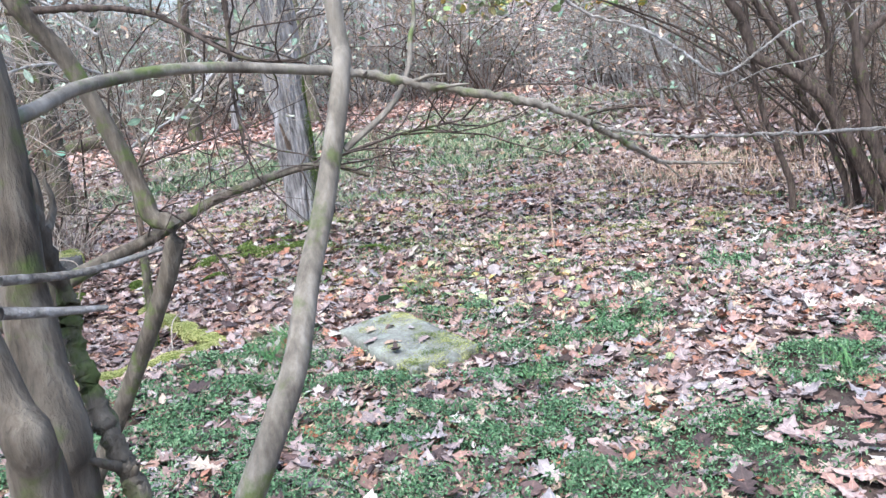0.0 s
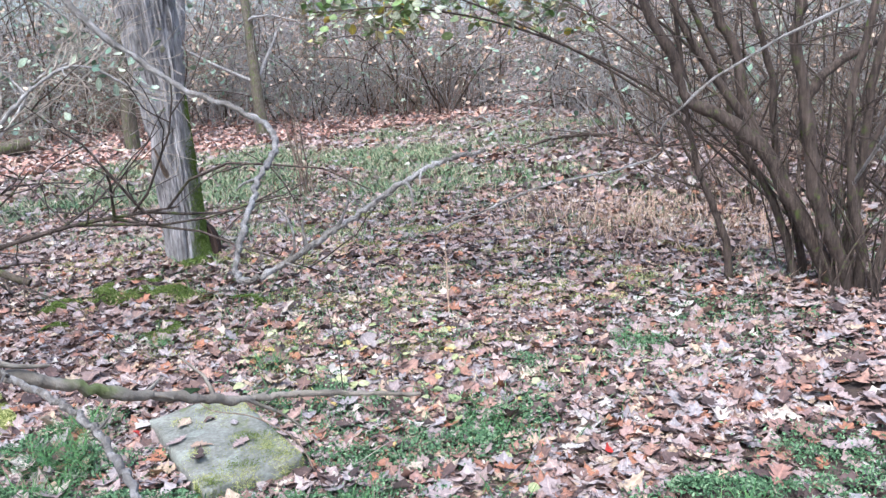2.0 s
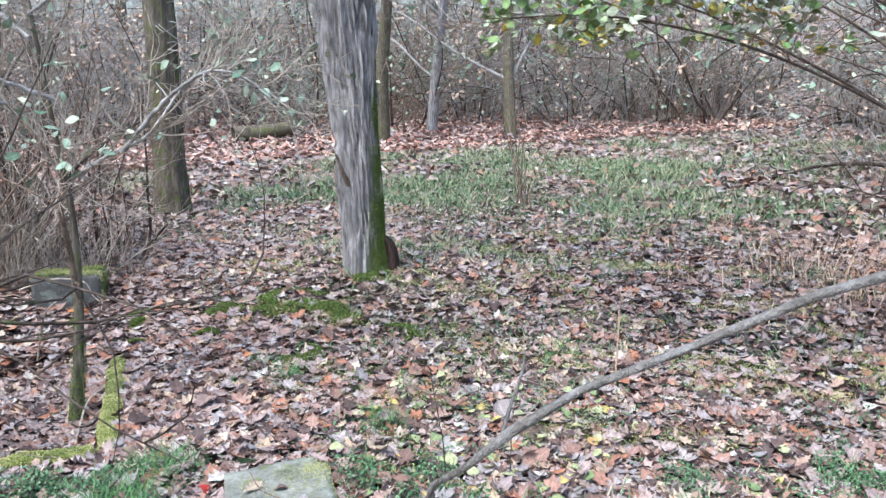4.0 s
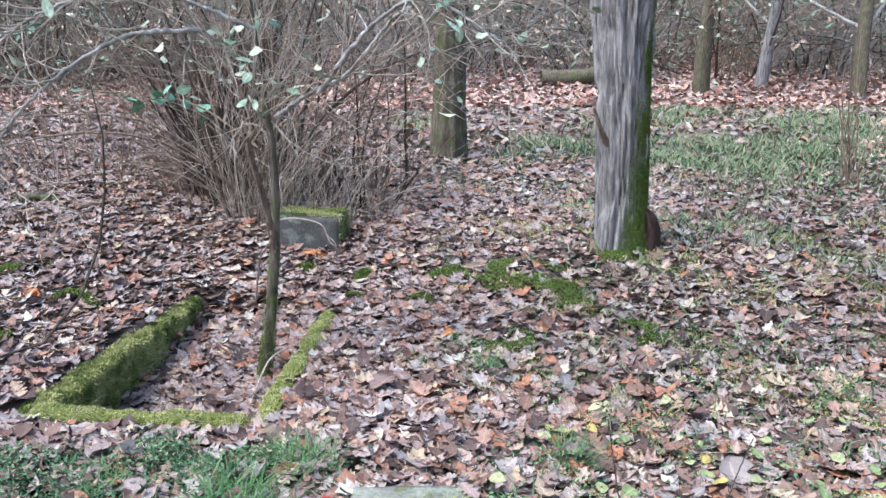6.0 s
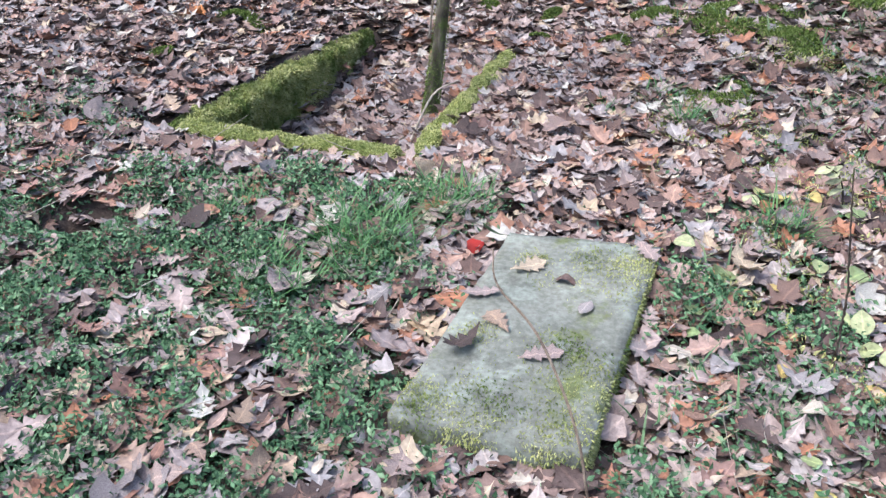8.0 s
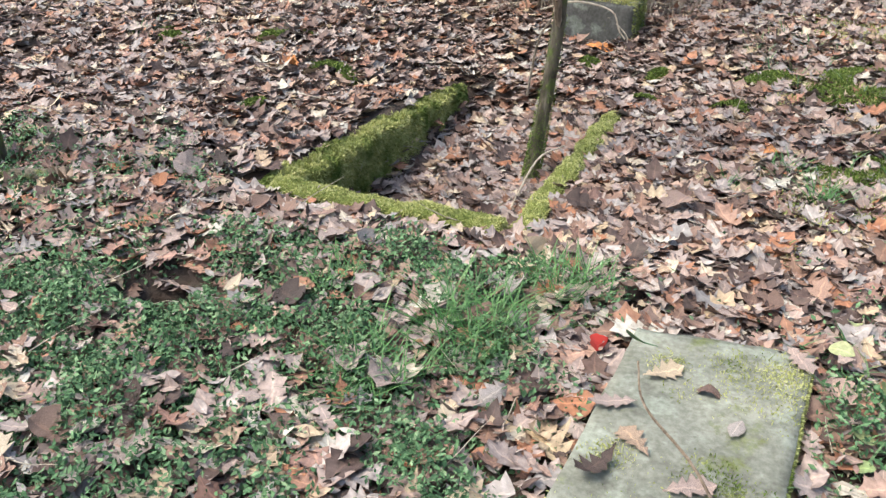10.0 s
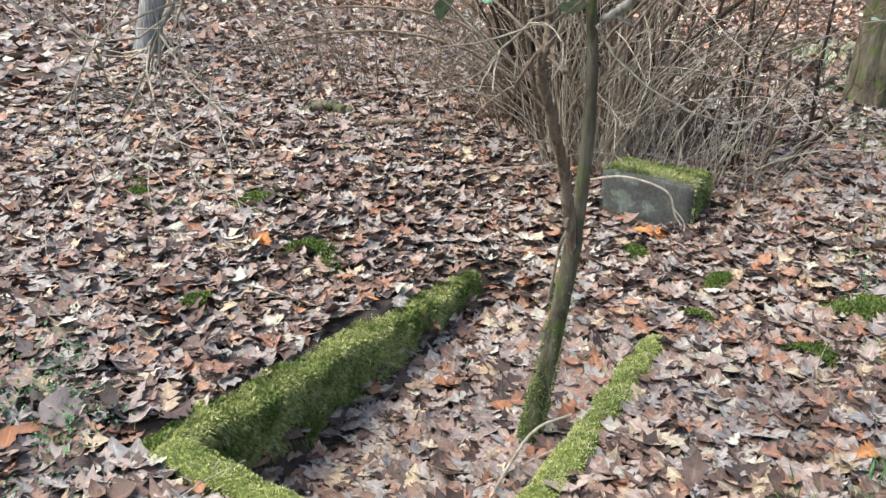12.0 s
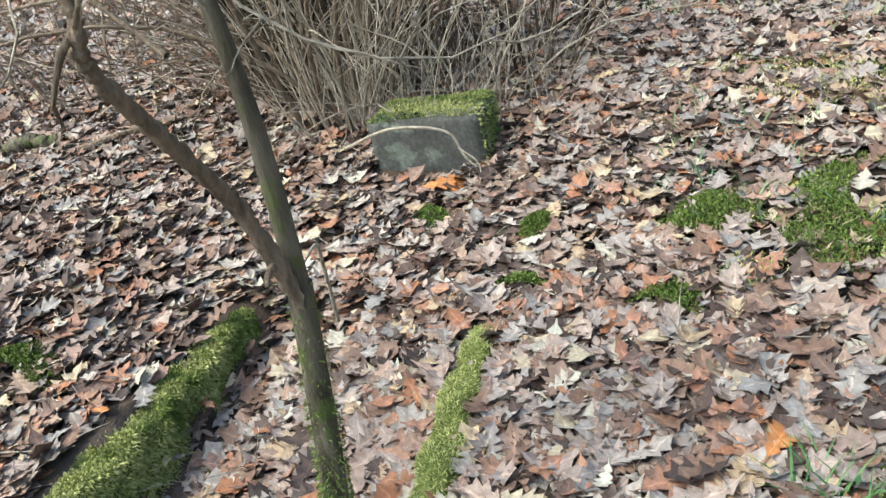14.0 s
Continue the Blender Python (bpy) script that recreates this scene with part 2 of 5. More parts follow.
def wobble(x, y, s, seed=0.0):
    """Smooth pseudo-random field between about -1 and 1, with features of size s."""
    k = 2.2 / s
    return (np.sin(k * x + 1.7 * seed + 1.3 * np.sin(0.7 * k * y + seed)) + np.sin(k * 0.83 * y - 0.9 * seed + 1.1 * np.sin(0.9 * k * x + 2.1 * seed))
            + np.sin(0.6 * k * (x + y) + 3.3 * seed)) / 3


# ---- plan ----
KERB_LN, KERB_LF, KERB_RN, KERB_RF = (-0.90, 3.02), (-0.60, 4.56), (0.02, 2.88), (0.20, 4.28)
SLAB = [(0.257, 1.706), (0.624, 1.675), (0.768, 2.40), (0.397, 2.414)]
BURROW = (-0.765, 2.325)
TREE_1, TREE_2 = (1.755, 4.66), (0.985, 8.02)
MOSSES = [(1.10, 4.30, 0.30), (0.78, 4.47, 0.14), (-1.40, 4.42, 0.16), (-1.06, 4.15, 0.13), (0.0, 4.90, 0.09), (0.62, 4.12, 0.10), (1.35, 4.05, 0.22),
          (1.0, 3.55, 0.14), (0.27, 4.42, 0.08), (0.33, 4.68, 0.06), (1.55, 3.6, 0.16), (-1.95, 4.3, 0.12), (-1.15, 3.65, 0.09), (1.75, 4.45, 0.2)]


def inside(x, y, poly):
    r = np.ones(np.shape(x), bool)
    for (x0, y0), (x1, y1) in zip(poly, poly[1:] + poly[:1]):
        r &= (x1 - x0) * (y - y0) - (y1 - y0) * (x - x0) > 0
    return r


def edge_in(x, y, poly):
    """How far a point lies inside a polygon that runs anticlockwise (negative outside)."""
    d = np.full(np.shape(x), 9.0)
    for (x0, y0), (x1, y1) in zip(poly, poly[1:] + poly[:1]):
        ln = math.hypot(x1 - x0, y1 - y0)
        d = np.minimum(d, ((x1 - x0) * (y - y0) - (y1 - y0) * (x - x0)) / ln)
    return d


BED = [KERB_LN, KERB_RN, (0.21, 4.4), (-0.56, 4.75)]


def on_kerb(x, y):
    d = np.full(np.shape(x), 9.0)
    for a, b in ((KERB_LN, KERB_LF), (KERB_LN, KERB_RN), (KERB_RN, KERB_RF)):
        ax, ay, bx, by = *a, *b
        t = np.clip(((x - ax) * (bx - ax) + (y - ay) * (by - ay)) / ((bx - ax) ** 2 + (by - ay) ** 2), 0, 1)
        d = np.minimum(d, np.hypot(x - ax - t * (bx - ax), y - ay - t * (by - ay)))
    return d


def height(x, y):
    x, y = np.asarray(x, float), np.asarray(y, float)
    z = 0.24 * np.exp(-((x + 3.7) ** 2 + (y - 6.3) ** 2) / (2 * 2.2 ** 2)) + 0.12 * np.exp(-((x - 1.8) ** 2 + (y - 4.7) ** 2) / (2 * 0.7 ** 2))
    z = z + 0.02 * wobble(x, y, 1.4, 2.0) + 0.012 * wobble(x, y, 0.4, 5.0)
    d = edge_in(x, y, BED)
    # the ground sinks towards the grave, and further inside the kerbs
    z = z - np.interp(y, [2.6, 3.0, 4.6, 5.4, 6.4], [0.0, 0.05, 0.13, 0.08, 0.0]) * np.exp(-(np.clip(-d, 0, 9) / 0.4) ** 2)
    s = np.clip((d - 0.015) / 0.10, 0, 1)
    s = s * s * (3 - 2 * s)
    z = z - np.interp(y, [2.8, 3.4, 4.5, 4.8], [0.33, 0.31, 0.17, 0.0]) * s * np.clip((0.22 - x) / 0.80, 0.12, 1) - 0.06 * np.exp(-((x - 0.0) ** 2 + (y - 4.98) ** 2) / 0.3 ** 2)
    z = z - 0.035 * np.exp(-(on_kerb(x, y) / 0.06) ** 2) * (d > 0.02)
    z = z - 0.20 * np.exp(-(((x - BURROW[0]) / 0.10) ** 2 + ((y - BURROW[1]) / 0.075) ** 2) ** 2)
    r = np.hypot(x - 0.5, y - 3)
    z = z + 0.085 * np.clip(r - 24, 0, 60) + 0.15 * wobble(x, y, 9, 1.0) * np.clip((r - 9) / 12, 0, 1)
    return z


def hz(x, y):
    return float(height(x, y))


def axis(lo, hi, step, reach):
    out, d, p = [], step, hi
    while p < reach:
        d *= 1.18
        p += d
        out.append(p)
    low, d, p = [], step, lo
    while p > -reach:
        d *= 1.18
        p -= d
        low.append(p)
    return np.array(low[::-1] + list(np.arange(lo, hi + 1e-6, step)) + out)


def build_ground():
    xs, ys = axis(-4, 6, 0.06, 240), axis(-1.5, 9, 0.06, 240)
    gx, gy = np.meshgrid(xs, ys)
    s = Soup()
    i = np.arange(len(ys) - 1)[:, None] * len(xs)
    j = np.arange(len(xs) - 1)[None]
    f = np.stack([i + j, i + j + 1, i + len(xs) + j + 1, i + len(xs) + j], -1).reshape(-1, 4)
    s.add(np.stack([gx, gy, height(gx, gy)], -1).reshape(-1, 3), f)
    g = part("ground", s, M_SOIL)
    tagged(g, "dark woodland soil under fallen leaves", "ground", kind="structure")


build_ground()


# ---- branches ----
def limb(p, d, length, bend=0.25, lift=0.0, steps=6, gen=rng):
    """A wandering line from p along d."""
    p, d = np.array(p, float), np.array(d, float)
    d /= np.linalg.norm(d)
    out = [p]
    arc = gen.normal(0, bend, 3) * 0.5
    for _ in range(steps):
        d = d + gen.normal(0, bend, 3) * 0.5 + arc + np.array([0, 0, lift])
        d /= np.linalg.norm(d)
        p = p + d * length / steps
        out.append(p)
    return np.array(out)


def curve(*pts, n=5):
    """A smooth line through a few points."""
    p = np.array(pts, float)
    q = np.vstack([2 * p[0] - p[1], p, 2 * p[-1] - p[-2]])
    out = []
    for k in range(1, len(q) - 2):
        for t in np.arange(n) / n:
            a, b, c, d = q[k - 1:k + 3]
            out.append(0.5 * (2 * b + (c - a) * t + (2 * a - 5 * b + 4 * c - d) * t * t + (3 * b - a - 3 * c + d) * t ** 3))
    return np.array(out + [p[-1]])


def taper(r0, r1, n):
    return np.linspace(r0, r1, n)


def spray(s, line, r, count, length, gen, droop=0.0, levels=1, sides=3, spread=0.9, tips=None, start=0.25):
    """Side twigs along a line, with twigs of their own."""
    line = np.asarray(line)
    for _ in range(count):
        t = gen.uniform(start, 1.0) * (len(line) - 1.001)
        k = int(t)
        p = line[k] + (line[k + 1] - line[k]) * (t - k)
        d = line[k + 1] - line[k]
        d = d / (np.linalg.norm(d) + 1e-9) + gen.normal(0, spread, 3) + np.array([0, 0, 0.2 - droop])
        ln = length * gen.uniform(0.45, 1.2)
        tw = limb(p, d, ln, 0.28, 0.04 - droop * 0.2, 5, gen)
        s.tube(tw, taper(r, r * 0.35, len(tw)), sides)
        if tips is not None:
            tips.append(tw)
        if levels > 1:
            spray(s, tw, r * 0.6, max(2, count // 3), length * 0.5, gen, droop, levels - 1, 3, spread, tips)


def knobby(s, line, r0, r1, gen, spurs=8, length=0.03, sides=8, kink=0.5):
    """An uneven twig with buds and short spurs."""
    line = np.asarray(line)
    fine = np.stack([np.interp(np.linspace(0, len(line) - 1, 4 * len(line)), np.arange(len(line)), line[:, k]) for k in range(3)], -1)
    n = len(fine)
    rad = taper(r0, r1, n)
    fine = fine + gen.normal(0, 1, (n, 3)) * rad[:, None] * kink
    s.tube(fine, rad * gen.uniform(0.78, 1.25, n), sides)
    for _ in range(spurs):
        k = gen.integers(1, n - 1)
        d = gen.normal(0, 1, 3) + (fine[k] - fine[k - 1]) / (np.linalg.norm(fine[k] - fine[k - 1]) + 1e-9)
        tw = limb(fine[k], d, length * gen.uniform(0.4, 1.5), 0.3, 0.03, 4, gen)
        s.tube(tw, taper(rad[k] * 0.6, rad[k] * 0.25, len(tw)), 5)


# ---- leaves ----
def leaf_shape(kind, stations):
    """Outline of a leaf along +x, length 1: midrib and two sides."""
    t = np.linspace(0, 1, stations)
    if kind == "oak":
        # lobes and sinuses take turns along the blade
        t = np.interp(np.linspace(0, 1, stations), np.linspace(0, 1, 11), [0, 0.09, 0.20, 0.29, 0.41, 0.49, 0.61, 0.69, 0.80, 0.88, 1])
        w = np.interp(t, [0, 0.09, 0.20, 0.29, 0.41, 0.49, 0.61, 0.69, 0.80, 0.88, 1], [0.010, 0.030, 0.15, 0.075, 0.26, 0.125, 0.33, 0.17, 0.27, 0.13, 0.02])
        sweep = 0.035 * (w > 0.14) * (w != 0.17)
    elif kind == "maple":
        w = np.interp(t, [0, 0.12, 0.28, 0.42, 0.55, 0.66, 0.82, 1], [0.02, 0.30, 0.46, 0.24, 0.42, 0.20, 0.15, 0.01])
        sweep = 0.05 * (w > 0.3)
    elif kind == "round":
        w = 0.42 * np.sin(np.pi * np.clip(0.06 + 0.92 * t, 0.02, 0.985)) ** 0.75
        sweep = 0 * t
    else:
        w = 0.27 * np.sin(np.pi * np.clip(t, 0.02, 0.985)) ** 0.8
        sweep = 0 * t
    mid = np.stack([t, 0 * t, 0 * t], -1)
    up = np.stack([t + sweep, w, 0 * t], -1)
    dn = np.stack([t + sweep * 0.8, -w * 0.93, 0 * t], -1)
    v = np.concatenate([mid, up, dn]) - np.array([0.5, 0, 0])
    i = np.arange(stations - 1)
    f = np.concatenate([np.stack([i, i + 1, stations + i + 1, stations + i], -1), np.stack([2 * stations + i, 2 * stations + i + 1, i + 1, i], -1)])
    return v, f


def strew(s, x, y, z, size, yaw, tilt, kind, stations, gen, curl=1.0):
    """Leaves at many places at once."""
    base, f = leaf_shape(kind, stations)
    n = len(x)
    if n == 0:
        return
    v = np.repeat(base[None], n, 0)
    cx, cy, tw = gen.normal(0.25, 0.5, n) * curl, gen.normal(0.5, 0.9, n) * curl, gen.normal(0, 0.25, n) * curl
    v[:, :, 2] = cx[:, None] * v[:, :, 0] ** 2 + cy[:, None] * v[:, :, 1] ** 2 + tw[:, None] * v[:, :, 0] * v[:, :, 1] + gen.normal(0, 0.02, v.shape[:2]) * curl
    v *= size[:, None, None]
    a, b = tilt
    ca, sa, cb, sb, cy_, sy = np.cos(a), np.sin(a), np.cos(b), np.sin(b), np.cos(yaw), np.sin(yaw)
    X, Y, Z = v[:, :, 0], v[:, :, 1], v[:, :, 2]
    Y, Z = Y * ca[:, None] - Z * sa[:, None], Y * sa[:, None] + Z * ca[:, None]
    X, Z = X * cb[:, None] + Z * sb[:, None], -X * sb[:, None] + Z * cb[:, None]
    X, Y = X * cy_[:, None] - Y * sy[:, None], X * sy[:, None] + Y * cy_[:, None]
    out = np.stack([X + x[:, None], Y + y[:, None], Z + z[:, None]], -1).reshape(-1, 3)
    ff = (f[None] + (np.arange(n) * len(base))[:, None, None]).reshape(-1, 4)
    s.add(out, ff, np.tile((np.arange(len(base)) < stations).astype(float), n))


def green_cover(x, y):
    """Where low green plants take the place of leaves, 0 to 1."""
    g = np.zeros(np.shape(x))
    for cx, cy, rx, ry, a in [(-0.60, 2.15, 0.75, 0.50, 1.0), (-0.10, 1.70, 0.45, 0.45, 0.9), (0.15, 1.05, 0.55, 0.40, 0.85), (0.35, 0.35, 0.5, 0.35, 0.7),
                              (0.98, 2.10, 0.26, 0.50, 0.6), (1.25, 1.40, 0.40, 0.22, 0.8), (1.35, 0.42, 0.30, 0.25, 0.9), (1.75, 0.2, 0.35, 0.3, 0.7),
                              (-0.20, 2.55, 0.55, 0.20, 0.75), (0.62, 1.45, 0.35, 0.20, 0.6), (-1.5, 2.9, 0.5, 0.4, 0.4), (2.4, 1.46, 0.16, 0.16, 0.8), (1.9, 1.66, 0.14, 0.14, 0.7),
                              (1.9, 2.9, 0.9, 0.9, 0.12), (2.6, 1.4, 0.8, 0.7, 0.12), (-2.1, 4.6, 0.5, 0.35, 0.55), (-2.6, 5.6, 0.5, 0.35, 0.6), (-1.6, 1.6, 0.7, 0.8, 0.7),
                              (-0.5, 0.75, 0.75, 0.60, 0.95), (-0.9, 1.45, 0.5, 0.5, 0.85), (0.0, 0.5, 0.5, 0.4, 0.85), (0.9, 1.55, 0.3, 0.22, 0.8)]:
        g = np.maximum(g, a * np.exp(-(((x - cx) / rx) ** 2 + ((y - cy) / ry) ** 2) ** 2))
    return np.clip(g * (0.85 + 0.45 * wobble(x, y, 0.22, 4.0)), 0, 1)


def grass_cover(x, y):
    """The thin grass of the clearing, 0 to 1."""
    g = np.exp(-(((x - 5.2) / 3.6) ** 2 + ((y - 8.3) / 3.4) ** 2) ** 2) * 0.95
    g = np.maximum(g, 0.6 * np.exp(-(((x - 9.5) / 3.5) ** 2 + ((y - 9.0) / 2.6) ** 2) ** 2))
    g = np.maximum(g, 0.55 * np.exp(-(((x - 2.3) / 0.9) ** 2 + ((y - 4.6) / 1.5) ** 2) ** 2))
    g = np.maximum(g, 0.5 * np.exp(-(((x - 0.9) / 0.6) ** 2 + ((y - 10.5) / 1.2) ** 2) ** 2))
    return np.clip(g * (0.75 + 0.7 * wobble(x, y, 0.9, 3.0)), 0, 1)


def moss_cover(x, y):
    g = np.zeros(np.shape(x))
    for cx, cy, r in MOSSES:
        g = np.maximum(g, np.exp(-(((x - cx) ** 2 + (y - cy) ** 2) / r ** 2) ** 2))
    return g


def blocked(x, y, gap=0.0):
    """Places taken by stones and trunks."""
    b = edge_in(x, y, SLAB) > -gap
    b |= np.hypot(x - TREE_1[0], y - TREE_1[1]) < 0.14 + gap
    b |= np.hypot(x - TREE_2[0], y - TREE_2[1]) < 0.14 + gap
    b |= np.hypot(x - BURROW[0], 1.25 * (y - BURROW[1])) < 0.085 + gap
    b |= (np.abs(x + 0.03) < 0.20 + gap) & (y > 5.13 - gap) & (y < 5.42)
    return b


litter = thing("leaf_litter", (0, 0, 0), "brown and pinkish fallen oak and maple leaves covering the soil", "leaf litter", kind="stuff")


def build_litter():
    gen = np.random.default_rng(11)
    s = Soup()
    # near: lobed leaves with curl
    n, extra = 50000, 40000
    x = np.concatenate([gen.uniform(-3.6, 5.6, n), gen.uniform(-2.4, 2.8, extra)])
    y = np.concatenate([gen.uniform(-0.6, 8.2, n), gen.uniform(0.6, 6.4, extra)])
    n += extra
    keep = gen.random(n) > np.maximum(0.76 * np.clip(1.3 * green_cover(x, y), 0, 1), np.maximum(0.80 * np.clip(1.3 * grass_cover(x, y), 0, 1), 0.78 * moss_cover(x, y)))
    keep &= ~blocked(x, y, 0.01) & ((on_kerb(x, y) > np.where(edge_in(x, y, BED) > 0, 0.066, 0.048)) | (gen.random(n) < 0.11))
    bare = np.exp(-(((x - 1.42) / 0.22) ** 2 + ((y - 4.35) / 0.16) ** 2))
    keep &= gen.random(n) > 0.8 * bare
    x, y = x[keep], y[keep]
    kinds = gen.choice(3, len(x), p=[0.66, 0.10, 0.24])
    for k, (kind, st, lo, hi) in enumerate((("oak", 11, 0.06, 0.135), ("maple", 9, 0.05, 0.10), ("oval", 6, 0.03, 0.07))):
        q = kinds == k
        m = q.sum()
        z = height(x[q], y[q]) + gen.uniform(0.002, 0.036, m)
        strew(s, x[q], y[q], z, gen.uniform(lo, hi, m), gen.uniform(0, 6.28, m), (gen.normal(0, 0.17, m), gen.normal(0, 0.15, m)), kind, st, gen, 1.0)
    part("near_leaves", s, M_LEAF, litter)
    s = Soup()
    n = 16000
    x, y = gen.uniform(-3.0, 4.0, n), gen.uniform(0.6, 7.2, n)
    k = ~blocked(x, y, 0.01) & (on_kerb(x, y) > 0.07)
    x, y = x[k], y[k]
    m = len(x)
    strew(s, x, y, height(x, y) + gen.uniform(0.012, 0.04, m), gen.uniform(0.018, 0.05, m), gen.uniform(0, 6.28, m), (gen.normal(0, 0.4, m), gen.normal(0, 0.35, m)), "oval", 4, gen, 1.0)
    part("leaf_scraps", s, M_LEAF, litter)
    # dead twig bits
    s = Soup()
    for _ in range(900):
        px, py = gen.uniform(-3, 4.5), gen.uniform(0.8, 7.5)
        if bool(blocked(px, py, 0.02)):
            continue
        a, l = gen.uniform(0, 6.28), gen.uniform(0.05, 0.26)
        z = hz(px, py) + gen.uniform(0.02, 0.045)
        ln = limb((px, py, z), (math.cos(a), math.sin(a), gen.uniform(-0.05, 0.12)), l, 0.18, 0, 4, gen)
        s.tube(ln, taper(gen.uniform(0.001, 0.003), 0.0007, len(ln)), 3)
    part("twig_scraps", s, M_TWIG, litter)
    # further away: simpler leaves
    s = Soup()
    n = 60000
    x, y = gen.uniform(-11, 15, n), gen.uniform(-3, 19, n)
    near = (x > -3.6) & (x < 5.6) & (y > -0.6) & (y < 8.2)
    keep = ~near & (gen.random(n) > 0.82 * np.clip(1.3 * grass_cover(x, y), 0, 1)) & ~blocked(x, y)
    x, y = x[keep], y[keep]
    m = len(x)
    strew(s, x, y, height(x, y) + gen.uniform(0.004, 0.04, m), gen.uniform(0.08, 0.15, m), gen.uniform(0, 6.28, m), (gen.normal(0, 0.3, m), gen.normal(0, 0.28, m)), "maple", 5, gen)
    part("mid_leaves", s, M_LEAF, litter)
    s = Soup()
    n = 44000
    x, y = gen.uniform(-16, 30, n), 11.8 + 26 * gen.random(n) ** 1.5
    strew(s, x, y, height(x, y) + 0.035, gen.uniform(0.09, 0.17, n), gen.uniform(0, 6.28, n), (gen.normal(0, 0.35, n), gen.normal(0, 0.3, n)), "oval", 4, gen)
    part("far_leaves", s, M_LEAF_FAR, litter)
    # freshly fallen yellow-green leaves east of the slab
    s = Soup()
    n = 150
    x, y = 1.45 + gen.normal(0, 0.42, n), 2.1 + gen.normal(0, 0.55, n)
    k = ~blocked(x, y, 0.02) & (x > 0.8)
    x, y = x[k], y[k]
    m = len(x)
    strew(s, x, y, height(x, y) + gen.uniform(0.03, 0.05, m), gen.uniform(0.03, 0.065, m), gen.uniform(0, 6.28, m), (gen.normal(0, 0.25, m), gen.normal(0, 0.25, m)), "round", 7, gen, 0.8)
    part("leaf_scraps", s, M_YELLOW, litter)


build_litter()


# ---- stones ----
def block_mesh(name, corners, z0, z1, mat, cut=0.05, rough=0.006, seed=1, seg=0.03, drop=(0, 0, 0, 0)):
    """A worn stone block on four plan corners: rounded arrises, uneven faces."""
    gen = np.random.default_rng(seed)
    c = np.array(corners, float)
    nu = max(4, int(np.linalg.norm(c[1] - c[0]) / seg))
    nv = max(4, int(np.linalg.norm(c[3] - c[0]) / seg))
    nz = max(3, int((z1 - z0) / seg))
    bm = bmesh.new()
    grid = {}

    def vert(i, j, k):
        key = (i, j, k)
        if key not in grid:
            u, v, w = i / nu, j / nv, k / nz
            p = (c[0] * (1 - u) + c[1] * u) * (1 - v) + (c[3] * (1 - u) + c[2] * u) * v
            d = ((drop[0] * (1 - u) + drop[1] * u) * (1 - v) + (drop[3] * (1 - u) + drop[2] * u) * v) * w
            z = z0 + (z1 - z0) * w - d
            ends = (i in (0, nu)) + (j in (0, nv)) + (k == nz)
            mid = c.mean(0)
            if ends >= 2:
                p = p + (mid - p) / np.linalg.norm(mid - p) * cut * 0.25
                z -= cut * 0.25 if k == nz else 0
            q = noise.noise_vector(Vector((p[0] * 9 + seed, p[1] * 9, z * 9))) * rough + noise.noise_vector(Vector((p[0] * 34, p[1] * 34 + seed, z * 34))) * rough * 0.5
            grid[key] = bm.verts.new((p[0] + q.x, p[1] + q.y, z + q.z))
        return grid[key]

    for i in range(nu):
        for j in range(nv):
            bm.faces.new((vert(i, j, nz), vert(i + 1, j, nz), vert(i + 1, j + 1, nz), vert(i, j + 1, nz)))
    for i in range(nu):
        for k in range(nz):
            bm.faces.new((vert(i, 0, k), vert(i + 1, 0, k), vert(i + 1, 0, k + 1), vert(i, 0, k + 1)))
            bm.faces.new((vert(i + 1, nv, k), vert(i, nv, k), vert(i, nv, k + 1), vert(i + 1, nv, k + 1)))
    for j in range(nv):
        for k in range(nz):
            bm.faces.new((vert(0, j + 1, k), vert(0, j, k), vert(0, j, k + 1), vert(0, j + 1, k + 1)))
            bm.faces.new((vert(nu, j, k), vert(nu, j + 1, k), vert(nu, j + 1, k + 1), vert(nu, j, k + 1)))
    for f in bm.faces:
        f.smooth = True
    me = bpy.data.meshes.new(name)
    bm.to_mesh(me)
    bm.free()
    me.materials.append(mat)
    return me


def moss_fronds(name, parent, x, y, z, nx, ny, nz, gen, length=0.016, label="", mat=None):
    """Short mossy fronds standing out from a surface."""
    n = len(x)
    p = np.stack([x, y, z], -1)
    nor = np.stack([nx, ny, nz], -1) + gen.normal(0, 0.55, (n, 3))
    nor /= np.linalg.norm(nor, axis=1)[:, None]
    side = np.cross(nor, gen.normal(0, 1, (n, 3)))
    side /= np.linalg.norm(side, axis=1)[:, None] + 1e-9
    ln = length * gen.uniform(0.5, 1.5, n)[:, None]
    w = ln * 0.16
    a = p - nor * ln * 0.2
    b1, b2 = p + nor * ln * 0.5 + side * w, p + nor * ln * 0.5 - side * w
    tip = p + nor * ln + np.array([0, 0, -1]) * ln * gen.uniform(0, 0.5, n)[:, None]
    v = np.stack([a, b1, tip, b2], 1).reshape(-1, 3)
    s = Soup()
    s.add(v, np.arange(n * 4).reshape(-1, 4))
    return part(name, s, mat or M_MOSS, parent, label)


